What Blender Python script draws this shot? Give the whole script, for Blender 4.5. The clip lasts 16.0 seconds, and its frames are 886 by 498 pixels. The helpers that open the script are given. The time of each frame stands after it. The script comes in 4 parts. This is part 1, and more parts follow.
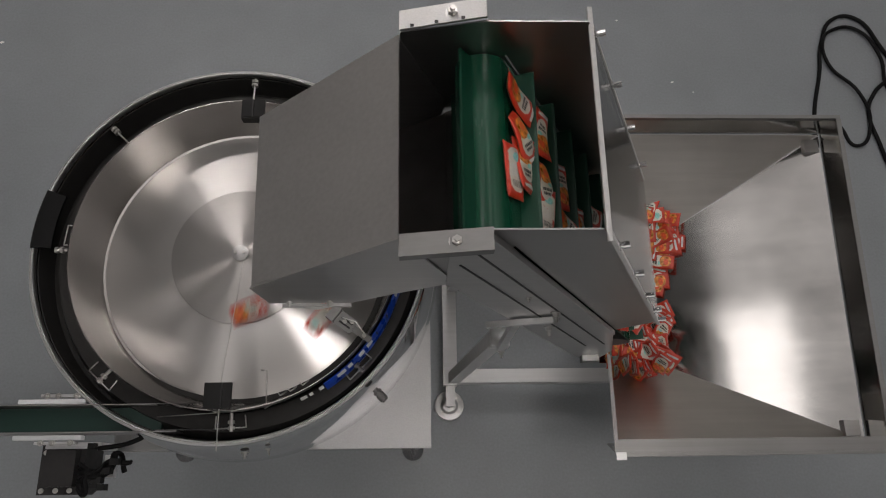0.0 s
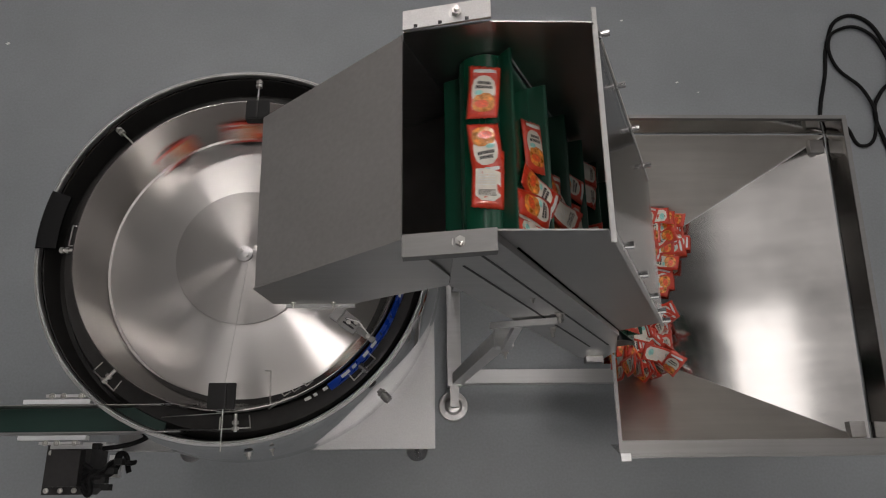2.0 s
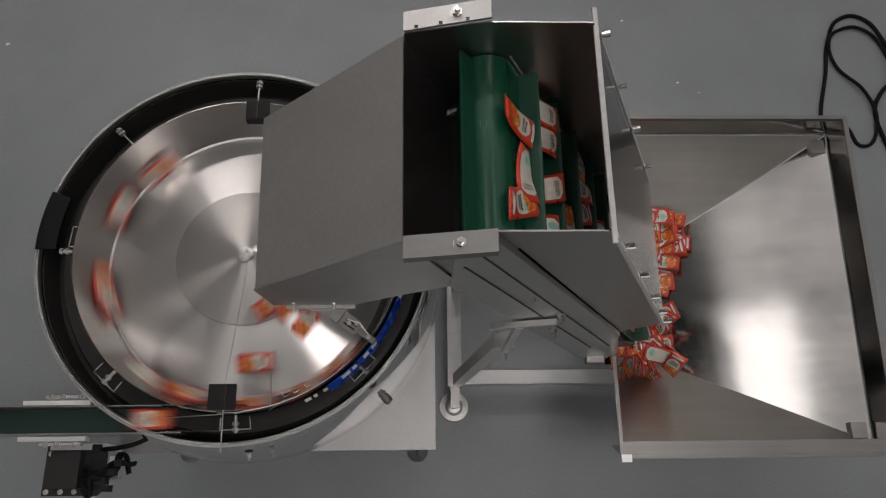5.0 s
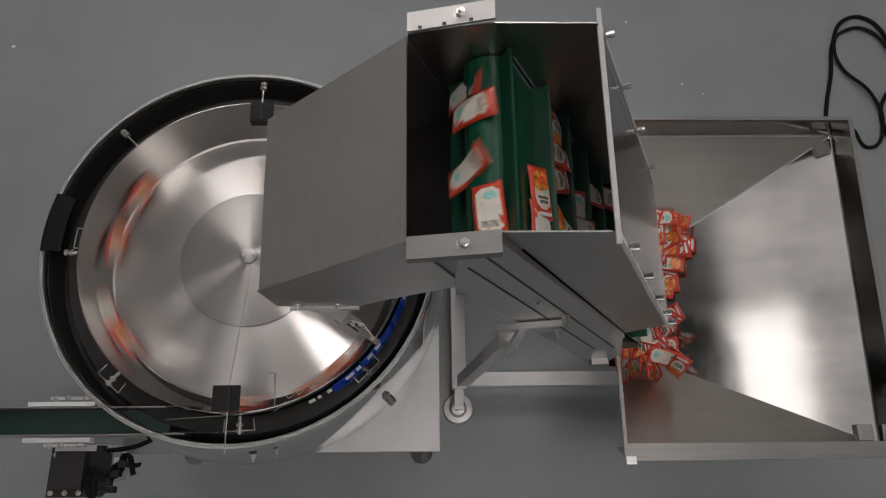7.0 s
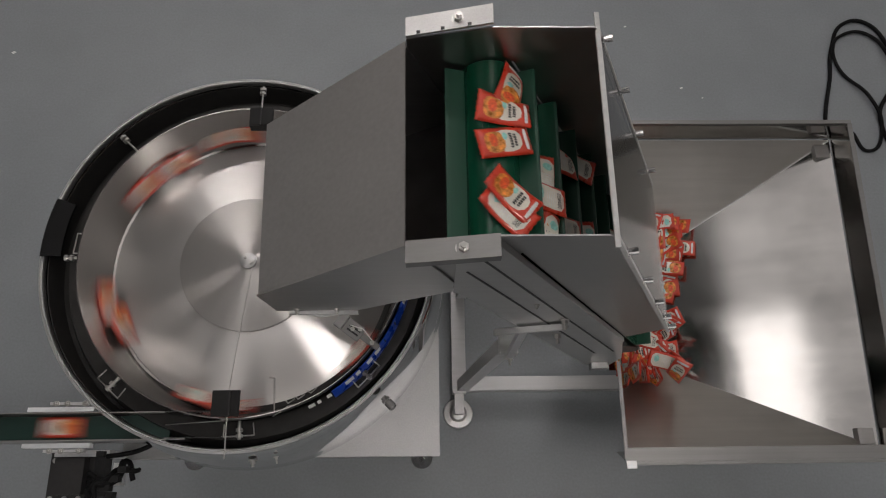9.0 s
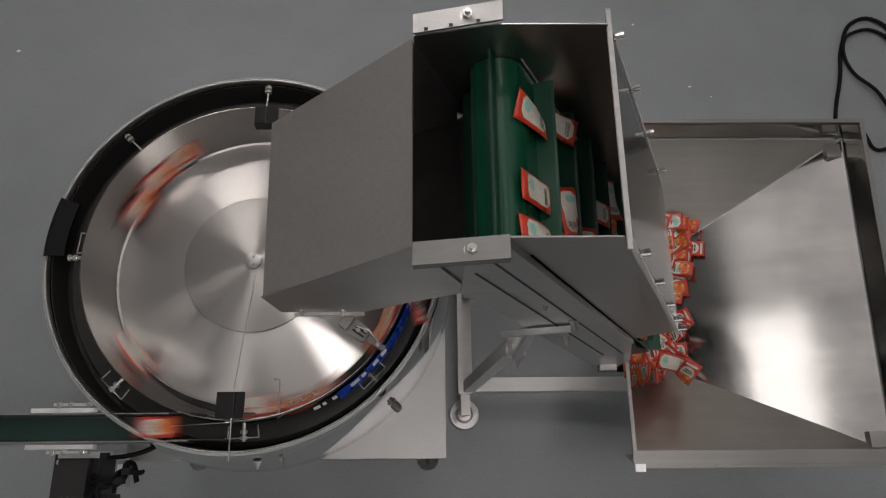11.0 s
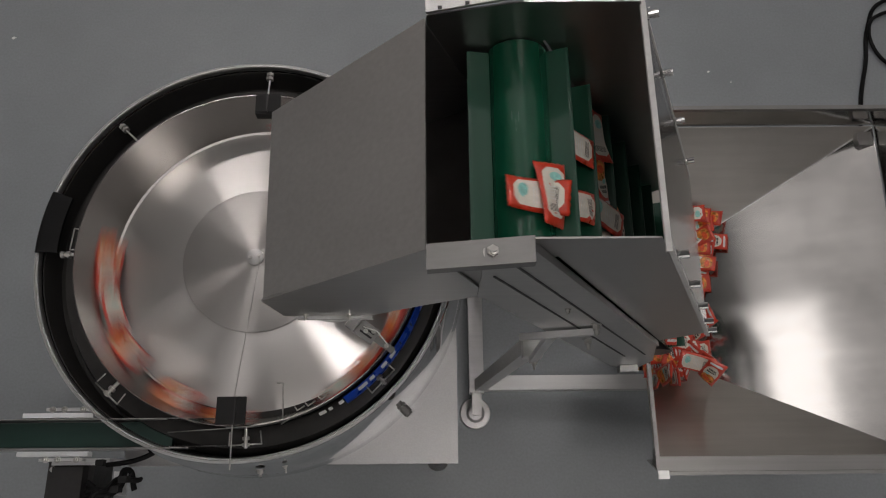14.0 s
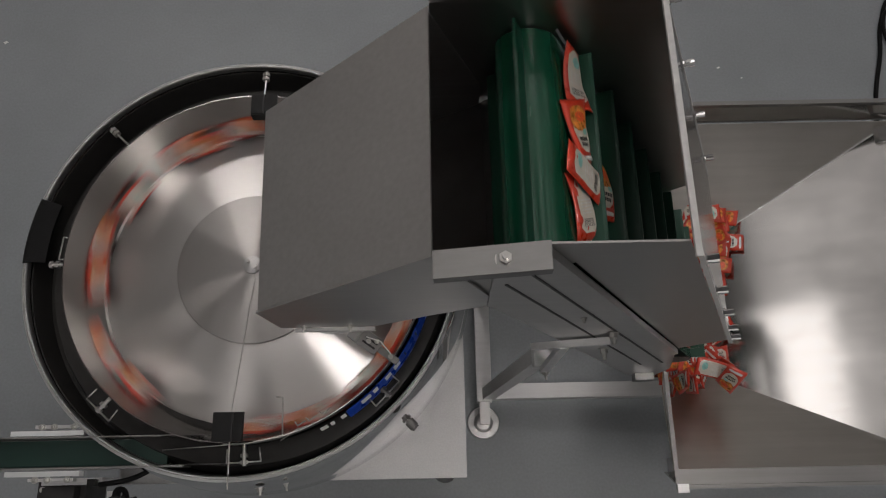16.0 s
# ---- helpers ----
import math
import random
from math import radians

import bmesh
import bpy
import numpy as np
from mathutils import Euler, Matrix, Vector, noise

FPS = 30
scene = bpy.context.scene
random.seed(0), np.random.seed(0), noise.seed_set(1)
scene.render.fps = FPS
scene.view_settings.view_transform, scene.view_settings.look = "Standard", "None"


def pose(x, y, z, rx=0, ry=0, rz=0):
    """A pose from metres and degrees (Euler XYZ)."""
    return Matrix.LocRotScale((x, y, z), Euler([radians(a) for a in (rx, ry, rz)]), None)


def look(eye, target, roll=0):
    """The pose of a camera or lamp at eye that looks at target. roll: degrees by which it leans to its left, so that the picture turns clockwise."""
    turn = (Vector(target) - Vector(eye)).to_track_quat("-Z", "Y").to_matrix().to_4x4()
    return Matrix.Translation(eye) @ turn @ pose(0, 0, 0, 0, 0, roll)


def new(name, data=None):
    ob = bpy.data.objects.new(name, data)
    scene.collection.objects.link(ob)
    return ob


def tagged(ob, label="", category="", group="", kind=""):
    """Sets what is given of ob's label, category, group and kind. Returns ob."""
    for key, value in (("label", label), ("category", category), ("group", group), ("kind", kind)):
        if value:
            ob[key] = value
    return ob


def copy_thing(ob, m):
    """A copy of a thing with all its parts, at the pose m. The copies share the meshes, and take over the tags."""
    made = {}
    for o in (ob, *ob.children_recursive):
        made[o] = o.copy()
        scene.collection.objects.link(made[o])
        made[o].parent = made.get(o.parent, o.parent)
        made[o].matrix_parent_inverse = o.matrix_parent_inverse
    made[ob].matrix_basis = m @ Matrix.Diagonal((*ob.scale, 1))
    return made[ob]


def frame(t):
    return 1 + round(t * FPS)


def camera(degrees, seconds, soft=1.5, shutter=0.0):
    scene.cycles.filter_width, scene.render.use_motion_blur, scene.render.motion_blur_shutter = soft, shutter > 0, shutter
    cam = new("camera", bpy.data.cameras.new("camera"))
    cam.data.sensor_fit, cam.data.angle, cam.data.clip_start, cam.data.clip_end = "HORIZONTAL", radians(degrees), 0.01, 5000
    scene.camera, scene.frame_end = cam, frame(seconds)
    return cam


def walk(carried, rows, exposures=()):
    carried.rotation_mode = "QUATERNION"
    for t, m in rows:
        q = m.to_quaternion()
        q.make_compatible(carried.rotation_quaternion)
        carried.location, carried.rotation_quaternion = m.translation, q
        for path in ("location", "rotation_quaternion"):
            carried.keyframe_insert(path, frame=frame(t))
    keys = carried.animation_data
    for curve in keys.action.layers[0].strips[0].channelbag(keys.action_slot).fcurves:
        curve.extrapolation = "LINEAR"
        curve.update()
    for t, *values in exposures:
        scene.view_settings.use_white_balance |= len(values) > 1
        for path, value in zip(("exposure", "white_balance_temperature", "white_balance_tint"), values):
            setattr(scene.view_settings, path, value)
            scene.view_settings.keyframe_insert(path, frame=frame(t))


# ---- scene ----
cam = camera(62.1, 16.0, soft=1.1, shutter=0.8)
PATH = [
    (0, (0.439, -0.57, 2.568), (0.511, 0.059, 0.671), 6.0),
    (0.5, (0.441, -0.571, 2.567), (0.512, 0.058, 0.67), 5.9),
    (1, (0.442, -0.571, 2.568), (0.511, 0.06, 0.672), 5.6),
    (1.5, (0.443, -0.569, 2.569), (0.503, 0.064, 0.673), 4.9),
    (2, (0.441, -0.569, 2.567), (0.5, 0.061, 0.67), 4.9),
    (2.5, (0.441, -0.569, 2.566), (0.503, 0.059, 0.668), 5.2),
    (3, (0.44, -0.567, 2.565), (0.506, 0.058, 0.666), 5.5),
    (3.5, (0.438, -0.566, 2.565), (0.503, 0.057, 0.665), 5.4),
    (4, (0.438, -0.566, 2.565), (0.499, 0.06, 0.666), 5.2),
    (6.5, (0.443, -0.569, 2.564), (0.497, 0.065, 0.668), 4.2),
    (7, (0.441, -0.568, 2.563), (0.488, 0.068, 0.667), 3.8),
    (7.5, (0.441, -0.566, 2.562), (0.495, 0.07, 0.667), 4.2),
    (8, (0.441, -0.567, 2.562), (0.495, 0.074, 0.668), 4.4),
    (8.5, (0.44, -0.568, 2.563), (0.496, 0.077, 0.67), 4.4),
    (9, (0.443, -0.569, 2.563), (0.489, 0.079, 0.672), 3.5),
    (11.5, (0.437, -0.554, 2.536), (0.465, 0.089, 0.642), 2.2),
    (12, (0.435, -0.547, 2.524), (0.457, 0.089, 0.628), 1.8),
    (12.5, (0.435, -0.539, 2.509), (0.458, 0.084, 0.609), 1.6),
    (13, (0.435, -0.532, 2.497), (0.452, 0.086, 0.594), 1.1),
    (13.5, (0.433, -0.523, 2.48), (0.453, 0.09, 0.576), 1.4),
    (14, (0.428, -0.513, 2.463), (0.444, 0.101, 0.56), 1.0),
    (14.5, (0.429, -0.505, 2.446), (0.44, 0.104, 0.541), 0.4),
    (15, (0.431, -0.498, 2.428), (0.438, 0.118, 0.525), -0.4),
    (15.5, (0.428, -0.491, 2.413), (0.437, 0.142, 0.515), -0.4),
    (16, (0.424, -0.486, 2.394), (0.431, 0.136, 0.493), -0.5),
]
walk(cam, [(t, look(eye, target, roll)) for t, eye, target, roll in PATH], [(0, -0.37), (9, -0.37), (12.5, -0.42), (16, -0.52)])

# bowl centre, strength and places of the ceiling lights and added fill lights
BX, BY = 0.005, -0.002
LED, LED_SOFT, LED_BRIGHT, STRIP, STRIP_NORTH, HIGH_BAY, PANE_FILL = 1.55, 0.6, 2.8, 62.0, 14.0, 34.0, 0.38
# the last four are added fill for the south-west floor
LAMPS = [(1.2 * i, -0.8 + 1.8 * j) for i in range(6) for j in range(3)] + [(-1.5, -1.7), (-2.6, -1.2), (-2.6, -2.7), (-1.3, -2.8)]
BAY = (1.12, -1.05)
BRIGHT_LAMPS = [(-0.62, 0.45)]
SOFT_LAMPS = [(0.02, 0.45), (-0.62, 1.69), (0.02, 1.69)]
# strips added out of view to brighten the floor, clear of the hopper's reflections
STRIPS = [(-1.60, 3.10), (0.85, 2.60)]

# ---- light ----
world = bpy.data.worlds.new("hall")
world.use_nodes = True
world.node_tree.nodes["Background"].inputs[0].default_value = (0.75, 0.78, 0.82, 1)
world.node_tree.nodes["Background"].inputs[1].default_value = 0.05
scene.world = world


# ---- materials ----
def material(name, colour, rough=0.5, metal=0.0, grain=0.0, scale=(8, 8, 8), bump=0.0, spots=0.0, aniso=0.0, tangent="", spec=0.5, coat=0.0, vary=0.0):
    m = bpy.data.materials.new(name)
    m.use_nodes = True
    nt = m.node_tree
    p = nt.nodes["Principled BSDF"]
    p.inputs["Base Color"].default_value = (*colour, 1)
    p.inputs["Roughness"].default_value = rough
    p.inputs["Metallic"].default_value = metal
    p.inputs["Specular IOR Level"].default_value = spec
    p.inputs["Coat Weight"].default_value = coat
    if grain or bump or spots:
        tc = nt.nodes.new("ShaderNodeTexCoord")
        mp = nt.nodes.new("ShaderNodeMapping")
        mp.inputs["Scale"].default_value = scale
        nt.links.new(tc.outputs["Object"], mp.inputs["Vector"])
        fine = nt.nodes.new("ShaderNodeTexNoise")
        fine.inputs["Scale"].default_value = 1.0
        fine.inputs["Detail"].default_value = 6
        nt.links.new(mp.outputs[0], fine.inputs["Vector"])
        wide = nt.nodes.new("ShaderNodeTexNoise")
        wide.inputs["Scale"].default_value = 3.5
        wide.inputs["Detail"].default_value = 4
        nt.links.new(tc.outputs["Object"], wide.inputs["Vector"])
        # colour: fine grain times wide stains
        a = nt.nodes.new("ShaderNodeMapRange")
        a.inputs["From Min"].default_value, a.inputs["From Max"].default_value = 0.3, 0.7
        a.inputs["To Min"].default_value, a.inputs["To Max"].default_value = 1 - grain, 1 + grain
        nt.links.new(fine.outputs[0], a.inputs[0])
        b = nt.nodes.new("ShaderNodeMapRange")
        b.inputs["From Min"].default_value, b.inputs["From Max"].default_value = 0.3, 0.7
        b.inputs["To Min"].default_value, b.inputs["To Max"].default_value = 1 - spots, 1 + spots
        nt.links.new(wide.outputs[0], b.inputs[0])
        mul = nt.nodes.new("ShaderNodeMath")
        mul.operation = "MULTIPLY"
        nt.links.new(a.outputs[0], mul.inputs[0])
        nt.links.new(b.outputs[0], mul.inputs[1])
        mix = nt.nodes.new("ShaderNodeVectorMath")
        mix.operation = "SCALE"
        mix.inputs[0].default_value = colour
        nt.links.new(mul.outputs[0], mix.inputs["Scale"])
        nt.links.new(mix.outputs[0], p.inputs["Base Color"])
        r = nt.nodes.new("ShaderNodeMath")
        r.operation = "MULTIPLY"
        r.inputs[1].default_value = rough
        nt.links.new(mul.outputs[0], r.inputs[0])
        nt.links.new(r.outputs[0], p.inputs["Roughness"])
        if bump:
            bp = nt.nodes.new("ShaderNodeBump")
            bp.inputs["Strength"].default_value = bump
            bp.inputs["Distance"].default_value = 0.002
            nt.links.new(fine.outputs[0], bp.inputs["Height"])
            nt.links.new(bp.outputs[0], p.inputs["Normal"])
    if aniso:
        p.inputs["Anisotropic"].default_value = aniso
        tg = nt.nodes.new("ShaderNodeTangent")
        tg.direction_type = "RADIAL"
        tg.axis = tangent or "Z"
        p.inputs["Anisotropic Rotation"].default_value = 0.25
        nt.links.new(tg.outputs[0], p.inputs["Tangent"])
    return m


def clear_sheet(name, tint, gloss=0.08):
    m = bpy.data.materials.new(name)
    m.use_nodes = True
    nt = m.node_tree
    nt.nodes.remove(nt.nodes["Principled BSDF"])
    out = nt.nodes["Material Output"]
    t = nt.nodes.new("ShaderNodeBsdfTransparent")
    t.inputs[0].default_value = (*tint, 1)
    g = nt.nodes.new("ShaderNodeBsdfGlossy")
    g.inputs["Roughness"].default_value = gloss
    f = nt.nodes.new("ShaderNodeFresnel")
    f.inputs[0].default_value = 1.5
    mx = nt.nodes.new("ShaderNodeMixShader")
    nt.links.new(f.outputs[0], mx.inputs[0])
    d = nt.nodes.new("ShaderNodeBsdfDiffuse")
    d.inputs[0].default_value = (0.7, 0.7, 0.69, 1)
    md = nt.nodes.new("ShaderNodeMixShader")
    md.inputs[0].default_value = 0.07
    nt.links.new(t.outputs[0], md.inputs[1])
    nt.links.new(d.outputs[0], md.inputs[2])
    nt.links.new(md.outputs[0], mx.inputs[1])
    nt.links.new(g.outputs[0], mx.inputs[2])
    nt.links.new(mx.outputs[0], out.inputs[0])
    return m


def glow(name, colour, strength):
    m = bpy.data.materials.new(name)
    m.use_nodes = True
    p = m.node_tree.nodes["Principled BSDF"]
    p.inputs["Base Color"].default_value = (0.8, 0.8, 0.8, 1)
    p.inputs["Emission Color"].default_value = (*colour, 1)
    p.inputs["Emission Strength"].default_value = strength
    return m


M_FLOOR = material("grey_epoxy", (0.256, 0.274, 0.288), 0.45, grain=0.06, scale=(120, 120, 120), bump=0.05, spots=0.06)
M_CEIL = material("ceiling_paint", (0.26, 0.26, 0.26), 0.8, grain=0.03, scale=(20, 20, 20))
M_WALL = material("wall_paint", (0.62, 0.61, 0.60), 0.8, grain=0.03, scale=(20, 20, 20))
M_STEEL = material("brushed_steel", (0.53, 0.52, 0.51), 0.32, 1.0, grain=0.05, scale=(3, 140, 140), bump=0.02, spots=0.08)
# side wall steel: the dark floor it mirrors is put into a lower colour
M_STEEL_Y = material("darkened_wall_steel", (0.41, 0.40, 0.39), 0.33, 1.0, grain=0.02, scale=(3, 140, 140), spots=0.06)
# steel deep inside the conveyor, its shade put into the dark colour
M_INNER = material("shade_dark_steel", (0.19, 0.18, 0.175), 0.34, 1.0, grain=0.1, scale=(20, 20, 20), spots=0.2)
M_BASE = material("satin_steel_plate", (0.48, 0.48, 0.48), 0.5, 1.0, grain=0.06, scale=(300, 300, 300), bump=0.03, spots=0.08)
M_FRAME = material("satin_steel_tube", (0.62, 0.62, 0.62), 0.55, 0.7, grain=0.05, scale=(4, 120, 120), spots=0.06)
M_DULL = material("dull_steel", (0.27, 0.265, 0.26), 0.42, 1.0, grain=0.06, scale=(3, 140, 140), spots=0.1)
M_HOPPER = material("mill_finish_steel", (0.52, 0.51, 0.495), 0.115, 1.0, grain=0.08, scale=(3, 22, 3), bump=0.006, spots=0.24)
M_SATIN = material("satin_hopper_steel", (0.56, 0.54, 0.51), 0.36, 1.0, grain=0.05, scale=(4, 60, 60), bump=0.01, spots=0.12)
M_DISC = material("turned_steel", (0.56, 0.545, 0.53), 0.30, 1.0, grain=0.03, scale=(300, 300, 300), spots=0.04, aniso=1.0, tangent="Z")
M_CAP = material("turned_cap_steel", (0.48, 0.465, 0.45), 0.35, 1.0, grain=0.03, scale=(300, 300, 300), spots=0.04, aniso=1.0, tangent="Z")
M_BOWL = material("spun_steel", (0.36, 0.345, 0.33), 0.22, 1.0, grain=0.04, scale=(200, 200, 200), spots=0.05, aniso=0.5, tangent="Z")
M_CHROME = material("polished_steel", (0.80, 0.80, 0.80), 0.07, 1.0, grain=0.05, scale=(60, 60, 60), spots=0.06)
M_BEAD = material("blasted_steel", (0.52, 0.515, 0.51), 0.42, 1.0, grain=0.08, scale=(500, 500, 500), bump=0.1, spots=0.05)
M_ALU = material("anodised_aluminium", (0.72, 0.72, 0.72), 0.4, 1.0, grain=0.06, scale=(2, 200, 200), spots=0.05)
M_BOLT = material("bolt_steel", (0.55, 0.54, 0.52), 0.32, 1.0, grain=0.1, scale=(90, 90, 90))
M_BELT = material("green_belt", (0.003, 0.055, 0.028), 0.24, grain=0.1, scale=(60, 6, 60), spots=0.12, bump=0.02)
M_OUTBELT = material("dark_teal_belt", (0.010, 0.034, 0.027), 0.35, grain=0.1, scale=(6, 60, 60), spots=0.12)
M_RAIL = material("pale_aluminium", (0.86, 0.87, 0.88), 0.5, 0.4, grain=0.04, scale=(2, 200, 200), spots=0.04)
M_CLEAT = material("green_cleat", (0.003, 0.046, 0.025), 0.4, grain=0.08, scale=(60, 6, 60), spots=0.1)
M_BLACK = material("black_plastic", (0.021, 0.020, 0.020), 0.42, grain=0.15, scale=(80, 80, 80), spots=0.2, spec=0.35)
M_LINING = material("dark_lining", (0.030, 0.029, 0.028), 0.42, grain=0.12, scale=(40, 40, 40), spots=0.25, spec=0.15)
M_RUBBER = material("black_rubber", (0.014, 0.014, 0.014), 0.55, grain=0.15, scale=(150, 150, 150), bump=0.1, spots=0.15, spec=0.2)
M_BLUE = material("blue_film", (0.012, 0.06, 0.42), 0.3, grain=0.2, scale=(40, 40, 40), spots=0.3)
M_WHITE = material("white_tag", (0.8, 0.8, 0.78), 0.45, grain=0.03, scale=(60, 60, 60))
M_CABLE = material("black_cable", (0.006, 0.006, 0.0065), 0.6, grain=0.1, scale=(200, 200, 200), spec=0.15)
M_CLEAR = clear_sheet("clear_polycarbonate", (0.88, 0.885, 0.885), 0.12)
M_EDGE = material("frosted_sheet_edge", (0.5, 0.5, 0.49), 0.5, grain=0.08, scale=(100, 100, 100))
M_RED = material("red_foil", (0.54, 0.040, 0.016), 0.3, grain=0.10, scale=(110, 160, 110), bump=0.45, spots=0.1, coat=0.5)
M_CREAM = material("cream_print", (0.64, 0.60, 0.52), 0.35, grain=0.06, scale=(110, 160, 110), bump=0.4, coat=0.4)
M_ORANGE = material("burger_print", (0.62, 0.22, 0.035), 0.4, grain=0.6, scale=(140, 140, 140), spots=0.1, coat=0.3)
M_TOMATO = material("tomato_print", (0.70, 0.09, 0.02), 0.4, grain=0.3, scale=(300, 300, 300), coat=0.3)
M_INK = material("black_ink", (0.03, 0.028, 0.028), 0.45, grain=0.1, scale=(100, 100, 100))
M_TEAL = material("teal_print", (0.25, 0.55, 0.50), 0.4, grain=0.2, scale=(200, 200, 200))
M_SILVER = material("pale_print", (0.62, 0.62, 0.60), 0.4, grain=0.1, scale=(160, 160, 160))
M_LED = glow("led_diffuser", (1.0, 0.94, 0.92), LED)
M_LED_SOFT = glow("soft_led_diffuser", (1.0, 0.94, 0.92), LED_SOFT)
M_LED_BRIGHT = glow("bright_led_diffuser", (1.0, 0.94, 0.92), LED_BRIGHT)
M_STRIP_NORTH = glow("dimmer_strip_diffuser", (1.0, 0.94, 0.91), STRIP_NORTH)
M_STRIP = glow("strip_diffuser", (1.0, 0.94, 0.91), STRIP)
M_BAY = glow("high_bay_diffuser", (1.0, 0.94, 0.91), HIGH_BAY)
M_PANE_FILL = glow("fill_light_pane", (1.0, 0.95, 0.92), PANE_FILL)


# ---- building helpers ----
def finish(bm, name, mat, parent=None, smooth=False, bevel=0.0):
    if bevel:
        bmesh.ops.bevel(bm, geom=[e for e in bm.edges if e.is_manifold and e.calc_face_angle(0) > 0.6], offset=bevel, segments=2, affect="EDGES", profile=0.6)
    me = bpy.data.meshes.new(name)
    bmesh.ops.recalc_face_normals(bm, faces=bm.faces)
    bm.to_mesh(me)
    bm.free()
    if smooth:
        for f in me.polygons:
            f.use_smooth = True
    me.materials.append(mat)
    ob = new(name, me)
    if smooth and smooth != "all":
        me.set_sharp_from_angle(angle=radians(35))
    if parent is not None:
        ob.parent = parent
    return ob


def part(name, bm, mat, parent, label="", smooth=False, bevel=0.0):
    ob = finish(bm, name, mat, parent, smooth, bevel)
    if label:
        tagged(ob, label)
    return ob


def thing(name, label, category, group="", kind="", at=(0, 0, 0)):
    ob = new(name)
    ob.empty_display_size = 0.05
    ob.location = at
    return tagged(ob, label, category, group, kind)


def block(bm, x0, x1, y0, y1, z0, z1):
    vs = [bm.verts.new((x, y, z)) for z in (z0, z1) for y in (y0, y1) for x in (x0, x1)]
    for f in ((0, 2, 3, 1), (4, 5, 7, 6), (0, 1, 5, 4), (1, 3, 7, 5), (3, 2, 6, 7), (2, 0, 4, 6)):
        bm.faces.new([vs[i] for i in f])
    return bm


def box(x0, x1, y0, y1, z0, z1):
    return block(bmesh.new(), x0, x1, y0, y1, z0, z1)


def prism(bm, outline, axis, a, b):
    """A plate: an outline in the plane across the axis, from a to b along it."""
    def put(p, d):
        return {"x": (d, p[0], p[1]), "y": (p[0], d, p[1]), "z": (p[0], p[1], d)}[axis]
    lo = [bm.verts.new(put(p, a)) for p in outline]
    hi = [bm.verts.new(put(p, b)) for p in outline]
    bm.faces.new(lo)
    bm.faces.new(hi[::-1])
    n = len(outline)
    for i in range(n):
        bm.faces.new((lo[i], lo[(i + 1) % n], hi[(i + 1) % n], hi[i]))
    return bm


def slab(bm, corners, thick):
    """A sheet through corners in order, with its thickness laid off against its normal."""
    c = [Vector(p) for p in corners]
    n = (c[1] - c[0]).cross(c[2] - c[0]).normalized() * thick
    lo = [bm.verts.new(p) for p in c]
    hi = [bm.verts.new(p - n) for p in c]
    bm.faces.new(lo)
    bm.faces.new(hi[::-1])
    k = len(c)
    for i in range(k):
        bm.faces.new((lo[i], hi[i], hi[(i + 1) % k], lo[(i + 1) % k]))
    return bm


def rod(bm, a, b, r, seg=12):
    a, b = Vector(a), Vector(b)
    d = b - a
    m = Matrix.Translation((a + b) / 2) @ d.to_track_quat("Z", "Y").to_matrix().to_4x4()
    bmesh.ops.create_cone(bm, cap_ends=True, segments=seg, radius1=r, radius2=r, depth=d.length, matrix=m)
    return bm


def bar(bm, a, b, w, h, up=(0, 0, 1)):
    """A square tube between two points."""
    a, b = Vector(a), Vector(b)
    d = (b - a).normalized()
    s = d.cross(Vector(up)).normalized()
    t = s.cross(d)
    vs = [bm.verts.new(p + s * i * w / 2 + t * j * h / 2) for p in (a, b) for i, j in ((-1, -1), (1, -1), (1, 1), (-1, 1))]
    for f in ((0, 3, 2, 1), (4, 5, 6, 7), (0, 1, 5, 4), (1, 2, 6, 5), (2, 3, 7, 6), (3, 0, 4, 7)):
        bm.faces.new([vs[i] for i in f])
    return bm


def lathe(bm, profile, seg=96, closed=False, a0=0.0, a1=2 * math.pi):
    full = abs(a1 - a0 - 2 * math.pi) < 1e-6
    n = seg if full else seg + 1
    rings = []
    for i in range(n):
        a = a0 + (a1 - a0) * i / seg
        rings.append([bm.verts.new((r * math.cos(a), r * math.sin(a), z)) for r, z in profile])
    k = len(profile)
    for i in range(seg):
        p, q = rings[i], rings[(i + 1) % n]
        for j in range(k if closed else k - 1):
            bm.faces.new((p[j], q[j], q[(j + 1) % k], p[(j + 1) % k]))
    if closed and not full:
        bm.faces.new(rings[0])
        bm.faces.new(rings[-1][::-1])
    return bm


def tube(name, points, r, mat, parent=None, closed=False, label=""):
    cu = bpy.data.curves.new(name, "CURVE")
    cu.dimensions, cu.bevel_depth, cu.bevel_resolution, cu.resolution_u = "3D", r, 2, 8
    sp = cu.splines.new("BEZIER")
    sp.bezier_points.add(len(points) - 1)
    sp.use_cyclic_u = closed
    for b, p in zip(sp.bezier_points, points):
        b.co = p
        b.handle_left_type = b.handle_right_type = "AUTO"
    cu.materials.append(mat)
    tmp = bpy.data.objects.new(name, cu)
    me = bpy.data.meshes.new_from_object(tmp)
    bpy.data.objects.remove(tmp)
    for f in me.polygons:
        f.use_smooth = True
    ob = new(name, me)
    if parent is not None:
        ob.parent = parent
    if label:
        tagged(ob, label)
    return ob


